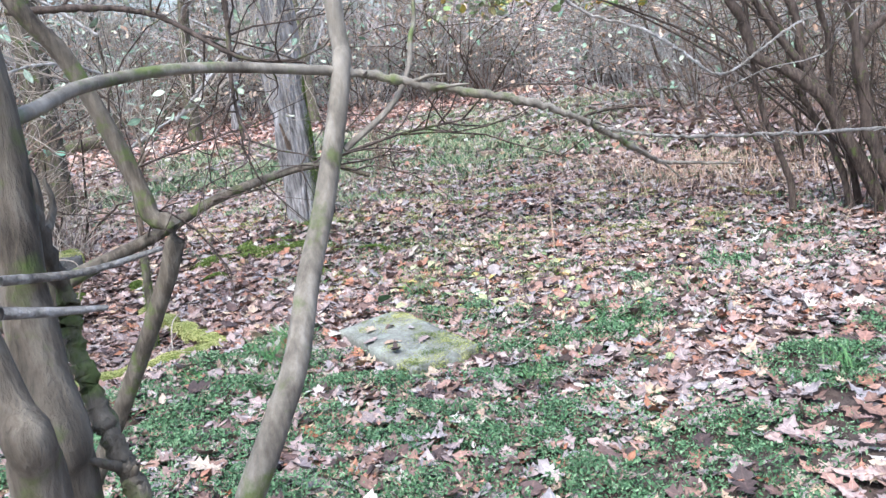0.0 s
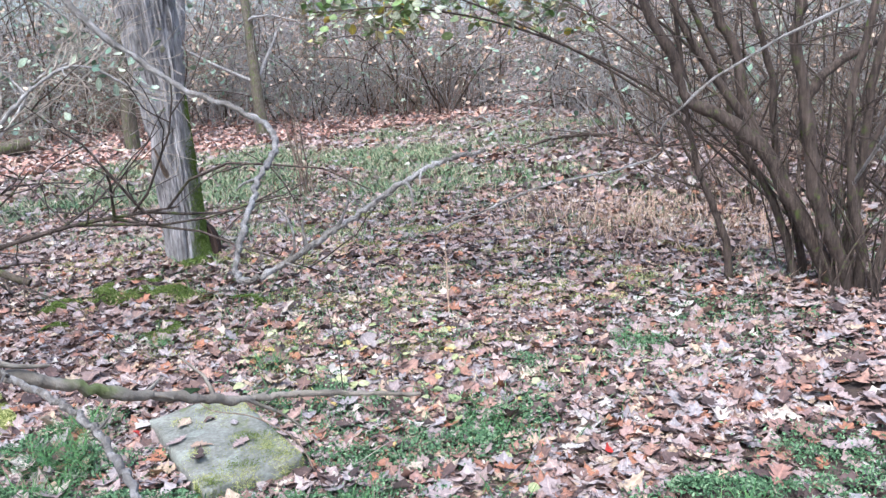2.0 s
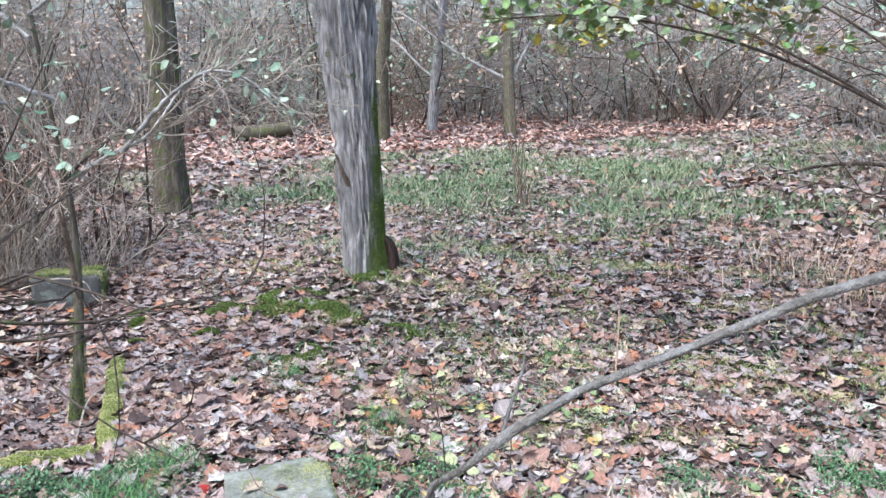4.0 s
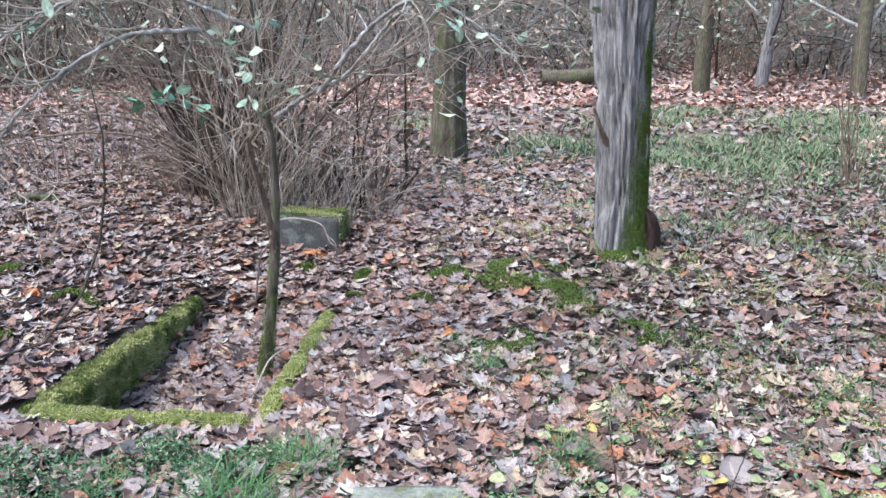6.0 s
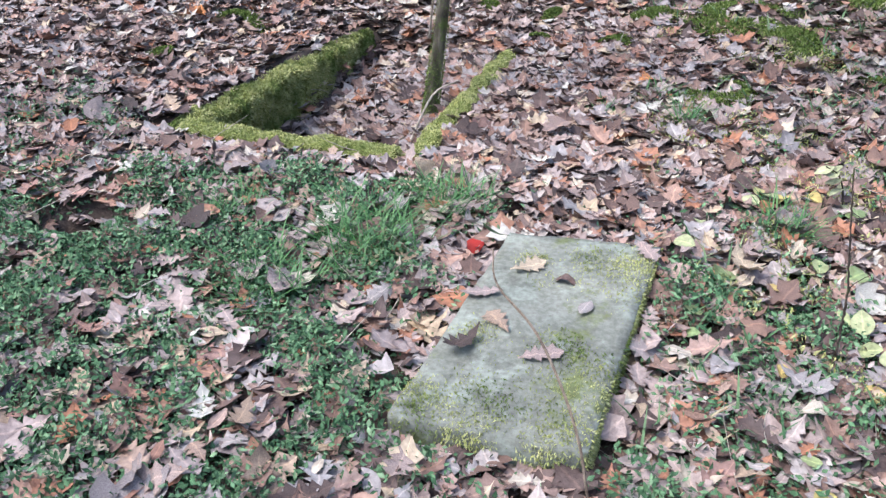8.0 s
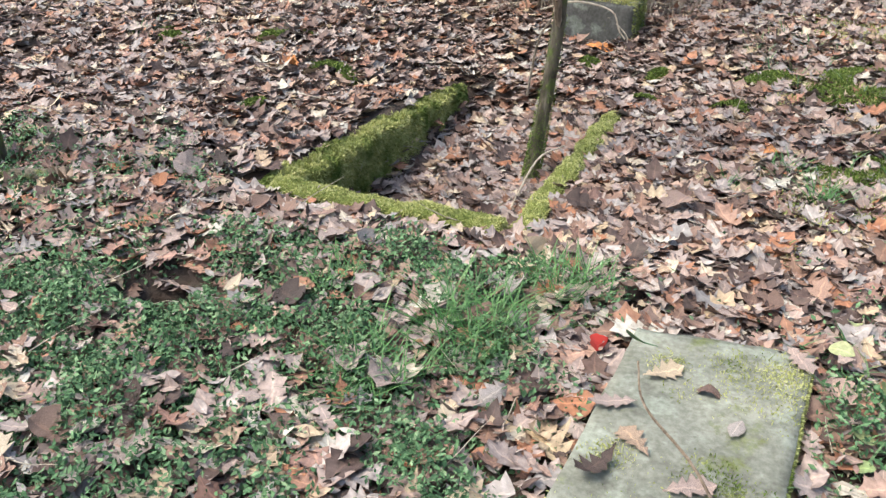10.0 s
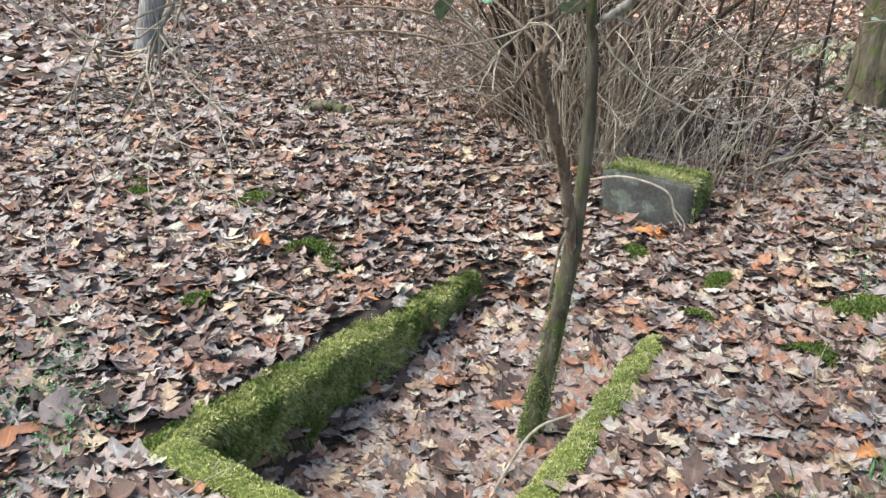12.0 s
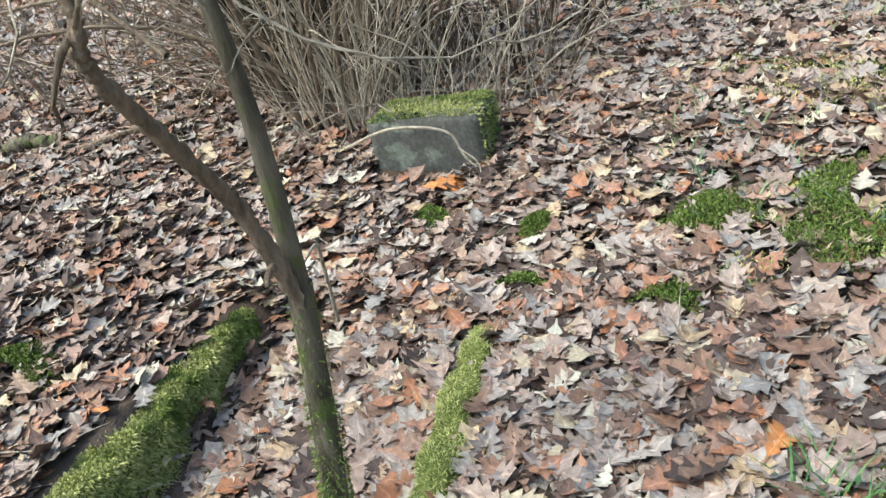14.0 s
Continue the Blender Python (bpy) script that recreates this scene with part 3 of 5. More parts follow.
def face_points(me, count, gen, up=-0.2, mask=None, to=None):
    """Random places on a mesh whose faces look upwards more than up."""
    me.calc_loop_triangles()
    co = np.zeros(len(me.vertices) * 3)
    me.vertices.foreach_get("co", co)
    co = co.reshape(-1, 3)
    tri = np.zeros(len(me.loop_triangles) * 3, int)
    me.loop_triangles.foreach_get("vertices", tri)
    t = co[tri.reshape(-1, 3)]
    nor = np.cross(t[:, 1] - t[:, 0], t[:, 2] - t[:, 0])
    ar = np.linalg.norm(nor, axis=1)
    nor /= ar[:, None] + 1e-12
    ar = np.where(nor[:, 2] > up, ar, 0)
    k = gen.choice(len(t), count, p=ar / ar.sum())
    a, b = gen.random(count), gen.random(count)
    fl = a + b > 1
    a[fl], b[fl] = 1 - a[fl], 1 - b[fl]
    p = t[k, 0] + (t[k, 1] - t[k, 0]) * a[:, None] + (t[k, 2] - t[k, 0]) * b[:, None]
    n = nor[k]
    if mask is not None:
        q = mask(p, n)
        p, n = p[q], n[q]
    return (*p.T, *n.T)


def build_slab():
    gen = np.random.default_rng(21)
    t = thing("stone_slab", (0, 0, 0), "flat grey-green gravestone slab patched with moss, lying in leaves", "gravestone")
    me = block_mesh("slab_body", SLAB, -0.06, 0.075, M_SLAB, 0.014, 0.004, 3, 0.025)
    body = part("slab_body", me, M_SLAB, t)

    def patches(p, n):
        x, y = p[:, 0], p[:, 1]
        m = np.zeros(len(p))
        for cx, cy, r in [(0.70, 2.27, 0.09), (0.62, 2.30, 0.05), (0.62, 1.86, 0.07), (0.56, 1.93, 0.06), (0.40, 1.73, 0.09), (0.31, 1.76, 0.06), (0.56, 1.70, 0.08), (0.38, 1.98, 0.035), (0.47, 2.28, 0.03), (0.50, 2.20, 0.025)]:
            m = np.maximum(m, np.exp(-((x - cx) ** 2 + (y - cy) ** 2) / r ** 2))
        m = np.maximum(m, 0.9 * (n[:, 0] > 0.5))
        m = np.maximum(m, 0.25 * (n[:, 1] < -0.5))
        return gen.random(len(p)) < m * (0.7 + 0.6 * wobble(x, y, 0.05, 1.0))
    moss_fronds("moss", t, *face_points(me, 70000, gen, -0.3, patches), gen, 0.0065, "yellow-green moss cushions")


def build_kerbs():
    gen = np.random.default_rng(22)
    t = thing("grave_surround", (0, 0, 0), "sunken stone grave kerb thickly covered in green moss", "grave kerb")

    def strip(name, a, b, w, z0, za, zb, seed, count, ln, rough, mat):
        a, b = np.array(a), np.array(b)
        d = (b - a) / np.linalg.norm(b - a)
        q = np.array([-d[1], d[0]]) * w / 2
        c = [a - q, b - q, b + q, a + q]
        me = block_mesh(name, c, z0, za, M_MOSSBARK, 0.03, rough, seed, 0.022, (0, za - zb, za - zb, 0))
        ob = part(name, me, M_MOSSBARK, t)
        moss_fronds("moss", ob, *face_points(me, count, gen, -0.5), gen, ln, mat=mat)

    lx, ly = KERB_LN
    strip("kerb_stone", (lx + 0.045, ly - 0.01), (KERB_LF[0] + 0.02, KERB_LF[1]), 0.092, -0.42, 0.005, -0.085, 5, 110000, 0.0115, 0.024, M_MOSS)
    strip("kerb_stone", (lx + 0.10, ly - 0.005), (KERB_RN[0] - 0.03, KERB_RN[1] + 0.015), 0.085, -0.25, 0.042, 0.05, 6, 42000, 0.008, 0.014, M_MOSS_PALE)
    strip("kerb_stone", (KERB_RN[0] + 0.01, KERB_RN[1]), (KERB_RF[0] - 0.02, KERB_RF[1]), 0.078, -0.25, 0.03, -0.06, 7, 50000, 0.008, 0.021, M_MOSS_PALE)


def build_headstone():
    gen = np.random.default_rng(23)
    t = thing("headstone", (0, 0, 0), "low broken headstone block of dark stone with a mossy top", "gravestone")
    c = [(-0.245, 5.215), (0.165, 5.135), (0.215, 5.35), (-0.19, 5.43)]
    me = block_mesh("stone_body", c, -0.12, 0.20, M_STONE, 0.04, 0.007, 9, 0.03)
    part("stone_body", me, M_STONE, t)
    moss_fronds("moss", t, *face_points(me, 26000, gen, -0.3, lambda p, n: (n[:, 2] > 0.6) | ((n[:, 0] > 0.6) & (gen.random(len(p)) < 0.45))), gen, 0.012, "thick yellow-green moss cap")
    s = Soup()
    s.tube(curve((-0.30, 5.10, 0.16), (-0.12, 5.06, 0.215), (0.06, 5.05, 0.18), (0.11, 5.04, 0.08), (0.20, 5.0, 0.0)), taper(0.006, 0.003, 21), 6)
    s.tube(curve((0.09, 5.045, 0.12), (0.15, 5.02, 0.06), (0.14, 4.98, -0.01)), taper(0.004, 0.002, 11), 5)
    tagged(part("fallen_twig", s, M_TWIG), "pale bare twig leaning across the headstone", "twig")


build_slab()
build_kerbs()
build_headstone()


# ---- trunks ----
def trunk_soup(line, radii, ridges, depth, gen, sides=64, flare=0.0):
    """A trunk with bark ridges that wander up it."""
    pts = np.asarray(line)
    k = len(pts)
    s = Soup()
    ang = np.arange(sides) * 2 * np.pi / sides
    h = np.linspace(0, 1, k)[:, None]
    z = pts[:, 2][:, None]
    ph = ang[None] * ridges + 1.6 * np.sin(z * 3.1 + ang[None] * 2) + 0.8 * np.sin(z * 7.3 + ang[None] * 5)
    r = np.asarray(radii)[:, None] * (1 + depth * (np.abs(np.sin(ph / 2)) * 2 - 1.2) + depth * 0.8 * np.sin(ang[None] * 3 + z * 1.3) + depth * 0.7 * np.sin(ang[None] * 29 + z * 23 + 3 * np.sin(z * 9)))
    r = r * (1 + flare * np.exp(-h * 9) * (0.7 + 0.5 * np.sin(ang[None] * 5 + 1)))
    v = np.stack([pts[:, 0][:, None] + r * np.cos(ang), pts[:, 1][:, None] + r * np.sin(ang), np.broadcast_to(z, r.shape)], -1).reshape(-1, 3)
    i = np.arange(k - 1)[:, None] * sides
    j = np.arange(sides)[None]
    f = np.stack([i + j, i + (j + 1) % sides, i + sides + (j + 1) % sides, i + sides + j], -1).reshape(-1, 4)
    s.add(v, f)
    return s


def furrowed(s, line, sides):
    """Deep, broken furrows that run up an old trunk."""
    v = s.v[0]
    for k in range(len(v)):
        c = line[k // sides]
        d = Vector((v[k][0] - c[0], v[k][1] - c[1], 0))
        r = d.length
        u = d / r
        z = v[k][2]
        q = Vector((u.x * 3.6, u.y * 3.6, z * 2.3))
        a = abs(noise.noise(q)) + 0.55 * abs(noise.noise(q * 2.3 + Vector((5, 0, 0)))) + 0.3 * abs(noise.noise(Vector((u.x * 17, u.y * 17, z * 5)))) + 0.22 * abs(noise.noise(Vector((u.x * 34, u.y * 34, z * 4 + 7))))
        f = 1 - 0.29 + 0.50 * min(a, 0.8)
        v[k][0], v[k][1] = c[0] + u.x * r * f, c[1] + u.y * r * f
    return s


def build_grey_tree():
    gen = np.random.default_rng(31)
    x, y = TREE_1
    g = hz(x, y)
    t = thing("tree", (0, 0, 0), "old leaning tree trunk with furrowed silver-grey bark and mossy foot", "tree")
    line = curve((x + 0.005, y, g - 0.1), (x - 0.005, y, 0.55), (x - 0.035, y, 1.08), (x - 0.095, y, 1.89), (x - 0.20, y + 0.05, 2.7), (x - 0.36, y + 0.1, 3.6), n=30)
    rad = np.interp(line[:, 2], [0, 0.3, 1.08, 1.89, 2.4, 3.6], [0.135, 0.126, 0.136, 0.186, 0.18, 0.12])
    part("trunk", furrowed(trunk_soup(line, rad, 5, 0.018, gen, 150, 0.22), line, 150), M_GREYBARK, t)
    for a, l in ((0.5, 2.2), (2.4, 2.6), (4.0, 2.0), (5.4, 2.4)):
        s = Soup()
        p = np.array([x - 0.30, y + 0.1, 3.3])
        ln = limb(p, (math.cos(a), math.sin(a), 1.3), l, 0.2, 0.03, 8, gen)
        s.tube(ln, taper(0.06, 0.015, len(ln)), 7)
        spray(s, ln, 0.01, 9, 0.9, gen, levels=2)
        part("limb", s, M_GREYBARK, t)
    s = Soup()
    s.tube(curve((x - 0.11, y - 0.06, 0.72), (x - 0.16, y - 0.10, 0.80), (x - 0.21, y - 0.13, 0.92)), taper(0.022, 0.007, 11), 7)
    part("dead_stub", s, M_STEM, t)
    # burl and mossy foot
    bl = curve((x + 0.15, y - 0.08, g - 0.06), (x + 0.15, y - 0.08, 0.22), (x + 0.135, y - 0.07, 0.31), (x + 0.11, y - 0.05, 0.37), n=6)
    part("rotten_root", trunk_soup(bl, np.interp(np.linspace(0, 1, len(bl)), [0, 0.4, 0.8, 1], [0.05, 0.046, 0.036, 0.012]), 5, 0.16, gen, 30), M_ROT, t, "dark rotten root stub")
    n = 110000
    ang = gen.uniform(-1.9, 0.6, n)
    z = g + gen.exponential(0.45, n)
    keep = (z < 1.5) & (gen.random(n) < np.exp(-np.abs((ang + 0.55) / np.clip(0.95 - 0.45 * (z - g), 0.25, 1)) ** 3) * (0.7 + 0.7 * wobble(ang * 0.2, z, 0.1, 2)))
    ang, z = ang[keep], z[keep]
    r = np.interp(z, [0, 0.3, 1.08], [0.15, 0.128, 0.137]) * (1 + 0.2 * np.exp(-(z - g) * 9))
    cx = np.interp(z, [0.1, 0.55, 1.08], [x + 0.005, x - 0.005, x - 0.035])
    moss_fronds("moss", t, cx + r * np.cos(ang), y + r * np.sin(ang), z, np.cos(ang), np.sin(ang), 0 * z, gen, 0.010, "dark green moss sleeve", M_MOSS_DARK)
    n = 9000
    a, r = gen.uniform(-2.4, 0.6, n), 0.14 + np.abs(gen.normal(0, 0.05, n))
    mx, my = x + r * np.cos(a), y + r * np.sin(a)
    moss_fronds("foot_moss", t, mx, my, height(mx, my) + 0.03 * np.exp(-(r - 0.14) * 18), 0 * a, 0 * a, 1 + 0 * a, gen, 0.013)


def build_brown_tree():
    gen = np.random.default_rng(32)
    x, y = TREE_2
    t = thing("tree", (0, 0, 0), "upright tree trunk with rough dark brown bark and ivy shoots", "tree")
    line = curve((x, y, -0.1), (x + 0.01, y, 0.8), (x + 0.03, y, 1.7), (x + 0.02, y, 3.0), (x + 0.06, y, 5.5), n=14)
    part("trunk", trunk_soup(line, np.interp(line[:, 2], [0, 0.5, 2, 5.5], [0.165, 0.142, 0.135, 0.09]), 11, 0.06, gen, 60, 0.12), M_BROWNBARK, t)
    s = Soup()
    for _ in range(46):
        z = gen.uniform(0.7, 3.2)
        a = gen.uniform(0, 6.28)
        ln = limb((x + 0.13 * math.cos(a), y + 0.13 * math.sin(a), z), (math.cos(a), math.sin(a), gen.uniform(-0.4, 0.3)), gen.uniform(0.3, 0.9), 0.35, -0.06, 6, gen)
        s.tube(ln, taper(0.005, 0.002, len(ln)), 3)
    part("side_shoots", s, M_GREYTWIG, t)
    for _ in range(6):
        s = Soup()
        a = gen.uniform(0, 6.28)
        ln = limb((x + 0.04, y, gen.uniform(2.6, 5.2)), (math.cos(a), math.sin(a), 0.8), gen.uniform(1.2, 2.4), 0.2, 0.03, 8, gen)
        s.tube(ln, taper(0.035, 0.01, len(ln)), 6)
        spray(s, ln, 0.007, 8, 0.8, gen, levels=2)
        part("limb", s, M_BROWNBARK, t)


build_grey_tree()
build_brown_tree()


def plain_tree(x, y, lean, r, h, label, seed, mat, leaves=0, low=1.2):
    """A slim bare tree: trunk, limbs, twigs."""
    gen = np.random.default_rng(seed)
    g = hz(x, y)
    t = thing("tree", (x, y, g), label, "tree", "bare trees of the wood")
    line = limb((0, 0, -0.15), (lean[0], lean[1], 1), h, 0.05, 0.01, 12, gen)
    part("trunk", trunk_soup(line, taper(r, r * 0.35, len(line)), 8, 0.05, gen, 16, 0.2), mat, t)
    for _ in range(9):
        s = Soup()
        k = gen.integers(max(1, int(low / h * 12)), 12)
        a = gen.uniform(0, 6.28)
        ln = limb(line[k], (math.cos(a), math.sin(a), gen.uniform(0.1, 1.0)), gen.uniform(0.25, 0.45) * h, 0.22, 0.04, 8, gen)
        s.tube(ln, taper(r * 0.32, r * 0.08, len(ln)), 5)
        spray(s, ln, max(0.006, r * 0.07), 7, h * 0.16, gen, levels=2)
        part("limb", s, M_GREYTWIG, t)
    return t


# ---- shrubs ----
def put_leaves(name, tips, count, lo, hi, mat, parent, gen, label="", stations=6, where=None, kind="oval"):
    """Leaves hung on the ends of twigs."""
    k = gen.integers(0, len(tips), count)
    t = gen.uniform(0.45, 1.0, count)
    p = np.array([tips[i][min(len(tips[i]) - 1, int(f * (len(tips[i]) - 1)))] for i, f in zip(k, t)])
    p = p + gen.normal(0, 0.02, p.shape)
    if where is not None:
        p = p[where(p)]
    n = len(p)
    s = Soup()
    strew(s, p[:, 0], p[:, 1], p[:, 2], gen.uniform(lo, hi, n), gen.uniform(0, 6.28, n), (gen.normal(0, 0.6, n), gen.normal(0.25, 0.5, n)), kind, stations, gen, 0.7)
    return part(name, s, mat, parent, label)


def shrub(x, y, label, seed, stems, h, spread, r, twigs, length, mat, twig_mat, levels=2, foot=0.2, lean=(0, 0), group="", fine=0, twig_r=0.004, low=0.25, straight=0.13, droop=0.12):
    """A many-stemmed shrub that rises from one foot."""
    gen = np.random.default_rng(seed)
    t = thing("shrub", (x, y, hz(x, y)), label, "shrub", group)
    tw = Soup()
    tips = []
    for k in range(stems):
        a = 2.4 * k + gen.uniform(-0.3, 0.3)
        f = foot * math.sqrt((k + 0.5) / stems)
        p = (f * math.cos(a), f * math.sin(a), -0.08)
        q = spread * (0.25 + 0.75 * f / foot)
        line = limb(p, (q * math.cos(a) + lean[0], q * math.sin(a) + lean[1], 1), h * gen.uniform(0.7, 1.1), straight, 0.0, 9, gen)
        rr = r * gen.uniform(0.55, 1.15)
        s = Soup()
        s.tube(line, taper(rr, rr * 0.3, len(line)), 7)
        part("stem", s, mat, t)
        spray(tw, line, twig_r, twigs, length, gen, droop, levels, 3, 0.8, tips, low)
    for _ in range(fine):
        a, f = gen.uniform(0, 6.28), foot * gen.uniform(0.3, 1.5)
        ln = limb((f * math.cos(a), f * math.sin(a), -0.05), (0.3 * math.cos(a), 0.3 * math.sin(a), 1), h * gen.uniform(0.3, 0.75), 0.2, -0.01, 7, gen)
        tw.tube(ln, taper(twig_r, twig_r * 0.5, len(ln)), 3)
        tips.append(ln)
    part("twigs", tw, twig_mat, t)
    return t, tips, gen


bush, tips, gen = shrub(-0.55, 6.25, "bare grey-brown shrub of many upright stems behind the headstone", 41, 24, 2.2, 0.22, 0.019, 10, 0.5, M_DARKSTEM, M_STEM, 2, 0.38, fine=300, twig_r=0.0038, low=0.5, straight=0.10, droop=-0.05)
put_leaves("leaves", tips, 420, 0.035, 0.06, M_PALE, bush, gen, "few pale green leaves", where=lambda p: p[:, 2] > 0.9)
shrub(-0.42, 5.66, "tight clump of crooked brown stems beside the headstone", 52, 15, 1.9, 0.22, 0.015, 6, 0.5, M_STEM, M_TWIG, 2, 0.17, fine=110, twig_r=0.0036, straight=0.15, droop=0.25)
shrub(-0.80, 6.22, "dense stool of old upright brown canes, close-set like a broom", 53, 46, 1.15, 0.10, 0.019, 4, 0.4, M_DARKSTEM, M_STEM, 2, 0.21, fine=130, twig_r=0.0034, low=0.6, straight=0.09, droop=0.2)
shrub(0.02, 5.72, "straw-coloured dead canes standing behind the headstone", 54, 12, 0.95, 0.5, 0.006, 5, 0.35, M_TWIG, M_TWIG, 2, 0.28, fine=120, twig_r=0.0028, low=0.3, straight=0.2, droop=0.3)
side, tips, gen = shrub(-1.9, 6.6, "thin bare shoots growing in fallen leaves", 42, 10, 1.5, 0.4, 0.009, 7, 0.5, M_STEM, M_STEM, 2, 0.6, fine=110, twig_r=0.0032, straight=0.13, droop=0.15)
shrub(0.30, 6.15, "low bare brown shrub beside the headstone", 46, 9, 1.6, 0.5, 0.012, 7, 0.5, M_DARKSTEM, M_STEM, 2, 0.2, fine=40, twig_r=0.0036, straight=0.17, droop=0.2)


def build_east_shrub():
    """Thick stems that lean out of one stool, most of them towards the clearing."""
    gen = np.random.default_rng(43)
    foot, side, away = np.array([3.95, 1.12, 0.0]), np.array([0.739, -0.674, 0]), np.array([0.674, 0.739, 0])
    t = thing("shrub", (0, 0, 0), "dark-stemmed spreading shrub with thick bare stems", "shrub")

    def at(u, z, d):
        return foot + side * u + away * d + np.array([0, 0, z])
    stems = [(0.042, 0.0, [(-0.03, -0.1), (-0.07, 0.10), (-0.27, 0.46), (-0.44, 0.78), (-0.63, 0.96), (-0.86, 1.10), (-0.96, 1.34), (-1.11, 1.60), (-1.25, 2.1), (-1.3, 2.7)]),
             (0.036, 0.08, [(0.0, -0.1), (-0.02, 0.08), (-0.21, 0.43), (-0.39, 0.78), (-0.51, 1.06), (-0.55, 1.35), (-0.68, 1.64), (-0.75, 2.3), (-0.7, 2.9)]),
             (0.038, -0.06, [(0.02, -0.1), (0.0, 0.10), (-0.18, 0.49), (-0.23, 0.80), (-0.29, 1.10), (-0.35, 1.40), (-0.34, 1.62), (-0.42, 2.2), (-0.4, 3.0)]),
             (0.026, 0.05, [(-0.42, 0.76), (-0.54, 0.94), (-0.79, 1.30), (-0.94, 1.54), (-0.98, 1.75), (-1.05, 2.3)]),
             (0.034, 0.02, [(0.04, -0.1), (0.03, 0.07), (-0.08, 0.42), (-0.16, 0.77), (-0.20, 0.98), (-0.12, 1.15), (0.02, 1.26), (0.25, 1.36), (0.7, 1.6), (1.1, 2.0)]),
             (0.020, 0.20, [(-0.56, -0.1), (-0.59, 0.21), (-0.67, 0.45), (-0.77, 0.68), (-0.84, 0.92), (-0.86, 1.07), (-0.91, 1.37), (-1.0, 2.0)]),
             (0.030, 0.12, [(0.07, -0.1), (0.10, 0.2), (0.14, 0.6), (0.17, 1.1), (0.26, 1.6), (0.32, 2.2), (0.3, 2.9)]),
             (0.028, -0.1, [(0.05, -0.1), (0.06, 0.2), (-0.02, 0.6), (-0.05, 1.1), (0.05, 1.6), (0.08, 2.2), (0.0, 2.9)]),
             (0.024, 0.25, [(-0.10, -0.1), (-0.14, 0.2), (-0.3, 0.7), (-0.36, 1.2), (-0.5, 1.7), (-0.5, 2.6)]),
             (0.022, 0.15, [(-0.18, -0.1), (-0.22, 0.2), (-0.35, 0.55), (-0.52, 0.85), (-0.62, 1.25), (-0.84, 1.75), (-0.9, 2.4)]),
             (0.024, -0.15, [(0.10, -0.1), (0.14, 0.2), (0.3, 0.7), (0.42, 1.2), (0.6, 1.5), (0.95, 1.7), (1.4, 1.75)]),
             (0.020, 0.3, [(0.12, -0.1), (0.2, 0.3), (0.36, 0.8), (0.6, 1.1), (1.0, 1.2), (1.4, 1.1)])]
    tw = Soup()
    for r, d, pts in stems:
        n = len(pts)
        bend = gen.uniform(-0.25, 0.25)
        ln = curve(*[at(u, z, d + bend * k / n) for k, (u, z) in enumerate(pts)])
        ln = ln + gen.normal(0, 0.004, ln.shape)
        s = Soup()
        s.tube(ln, taper(1.2 * r, r * 0.5, len(ln)) * gen.uniform(0.9, 1.12, len(ln)), 10)
        part("stem", s, M_DARKSTEM, t)
        spray(tw, ln, 0.0055, 9, 0.75, gen, 0.1, 2, 3, 0.9, None, 0.35)
    for _ in range(26):
        a, f = gen.uniform(0, 6.28), gen.uniform(0.05, 0.38)
        p = at(f * math.cos(a), -0.05, f * math.sin(a))
        ln = limb(p, (gen.normal(0, 0.16), gen.normal(0, 0.16), 1), gen.uniform(0.5, 1.5), 0.12, 0, 7, gen)
        tw.tube(ln, taper(gen.uniform(0.004, 0.009), 0.003, len(ln)), 4)
    part("twigs", tw, M_DARKSTEM, t)


build_east_shrub()
shrub(5.9, 0.6, "bare brown thicket shrub of slim shoots", 44, 18, 2.8, 0.6, 0.016, 9, 0.7, M_DARKSTEM, M_DARKSTEM, 2, 0.7, fine=120)
shrub(6.4, 2.6, "bare brown thicket shrub of arching shoots", 45, 18, 2.6, 0.75, 0.016, 10, 0.7, M_DARKSTEM, M_STEM, 2, 0.8, fine=160)


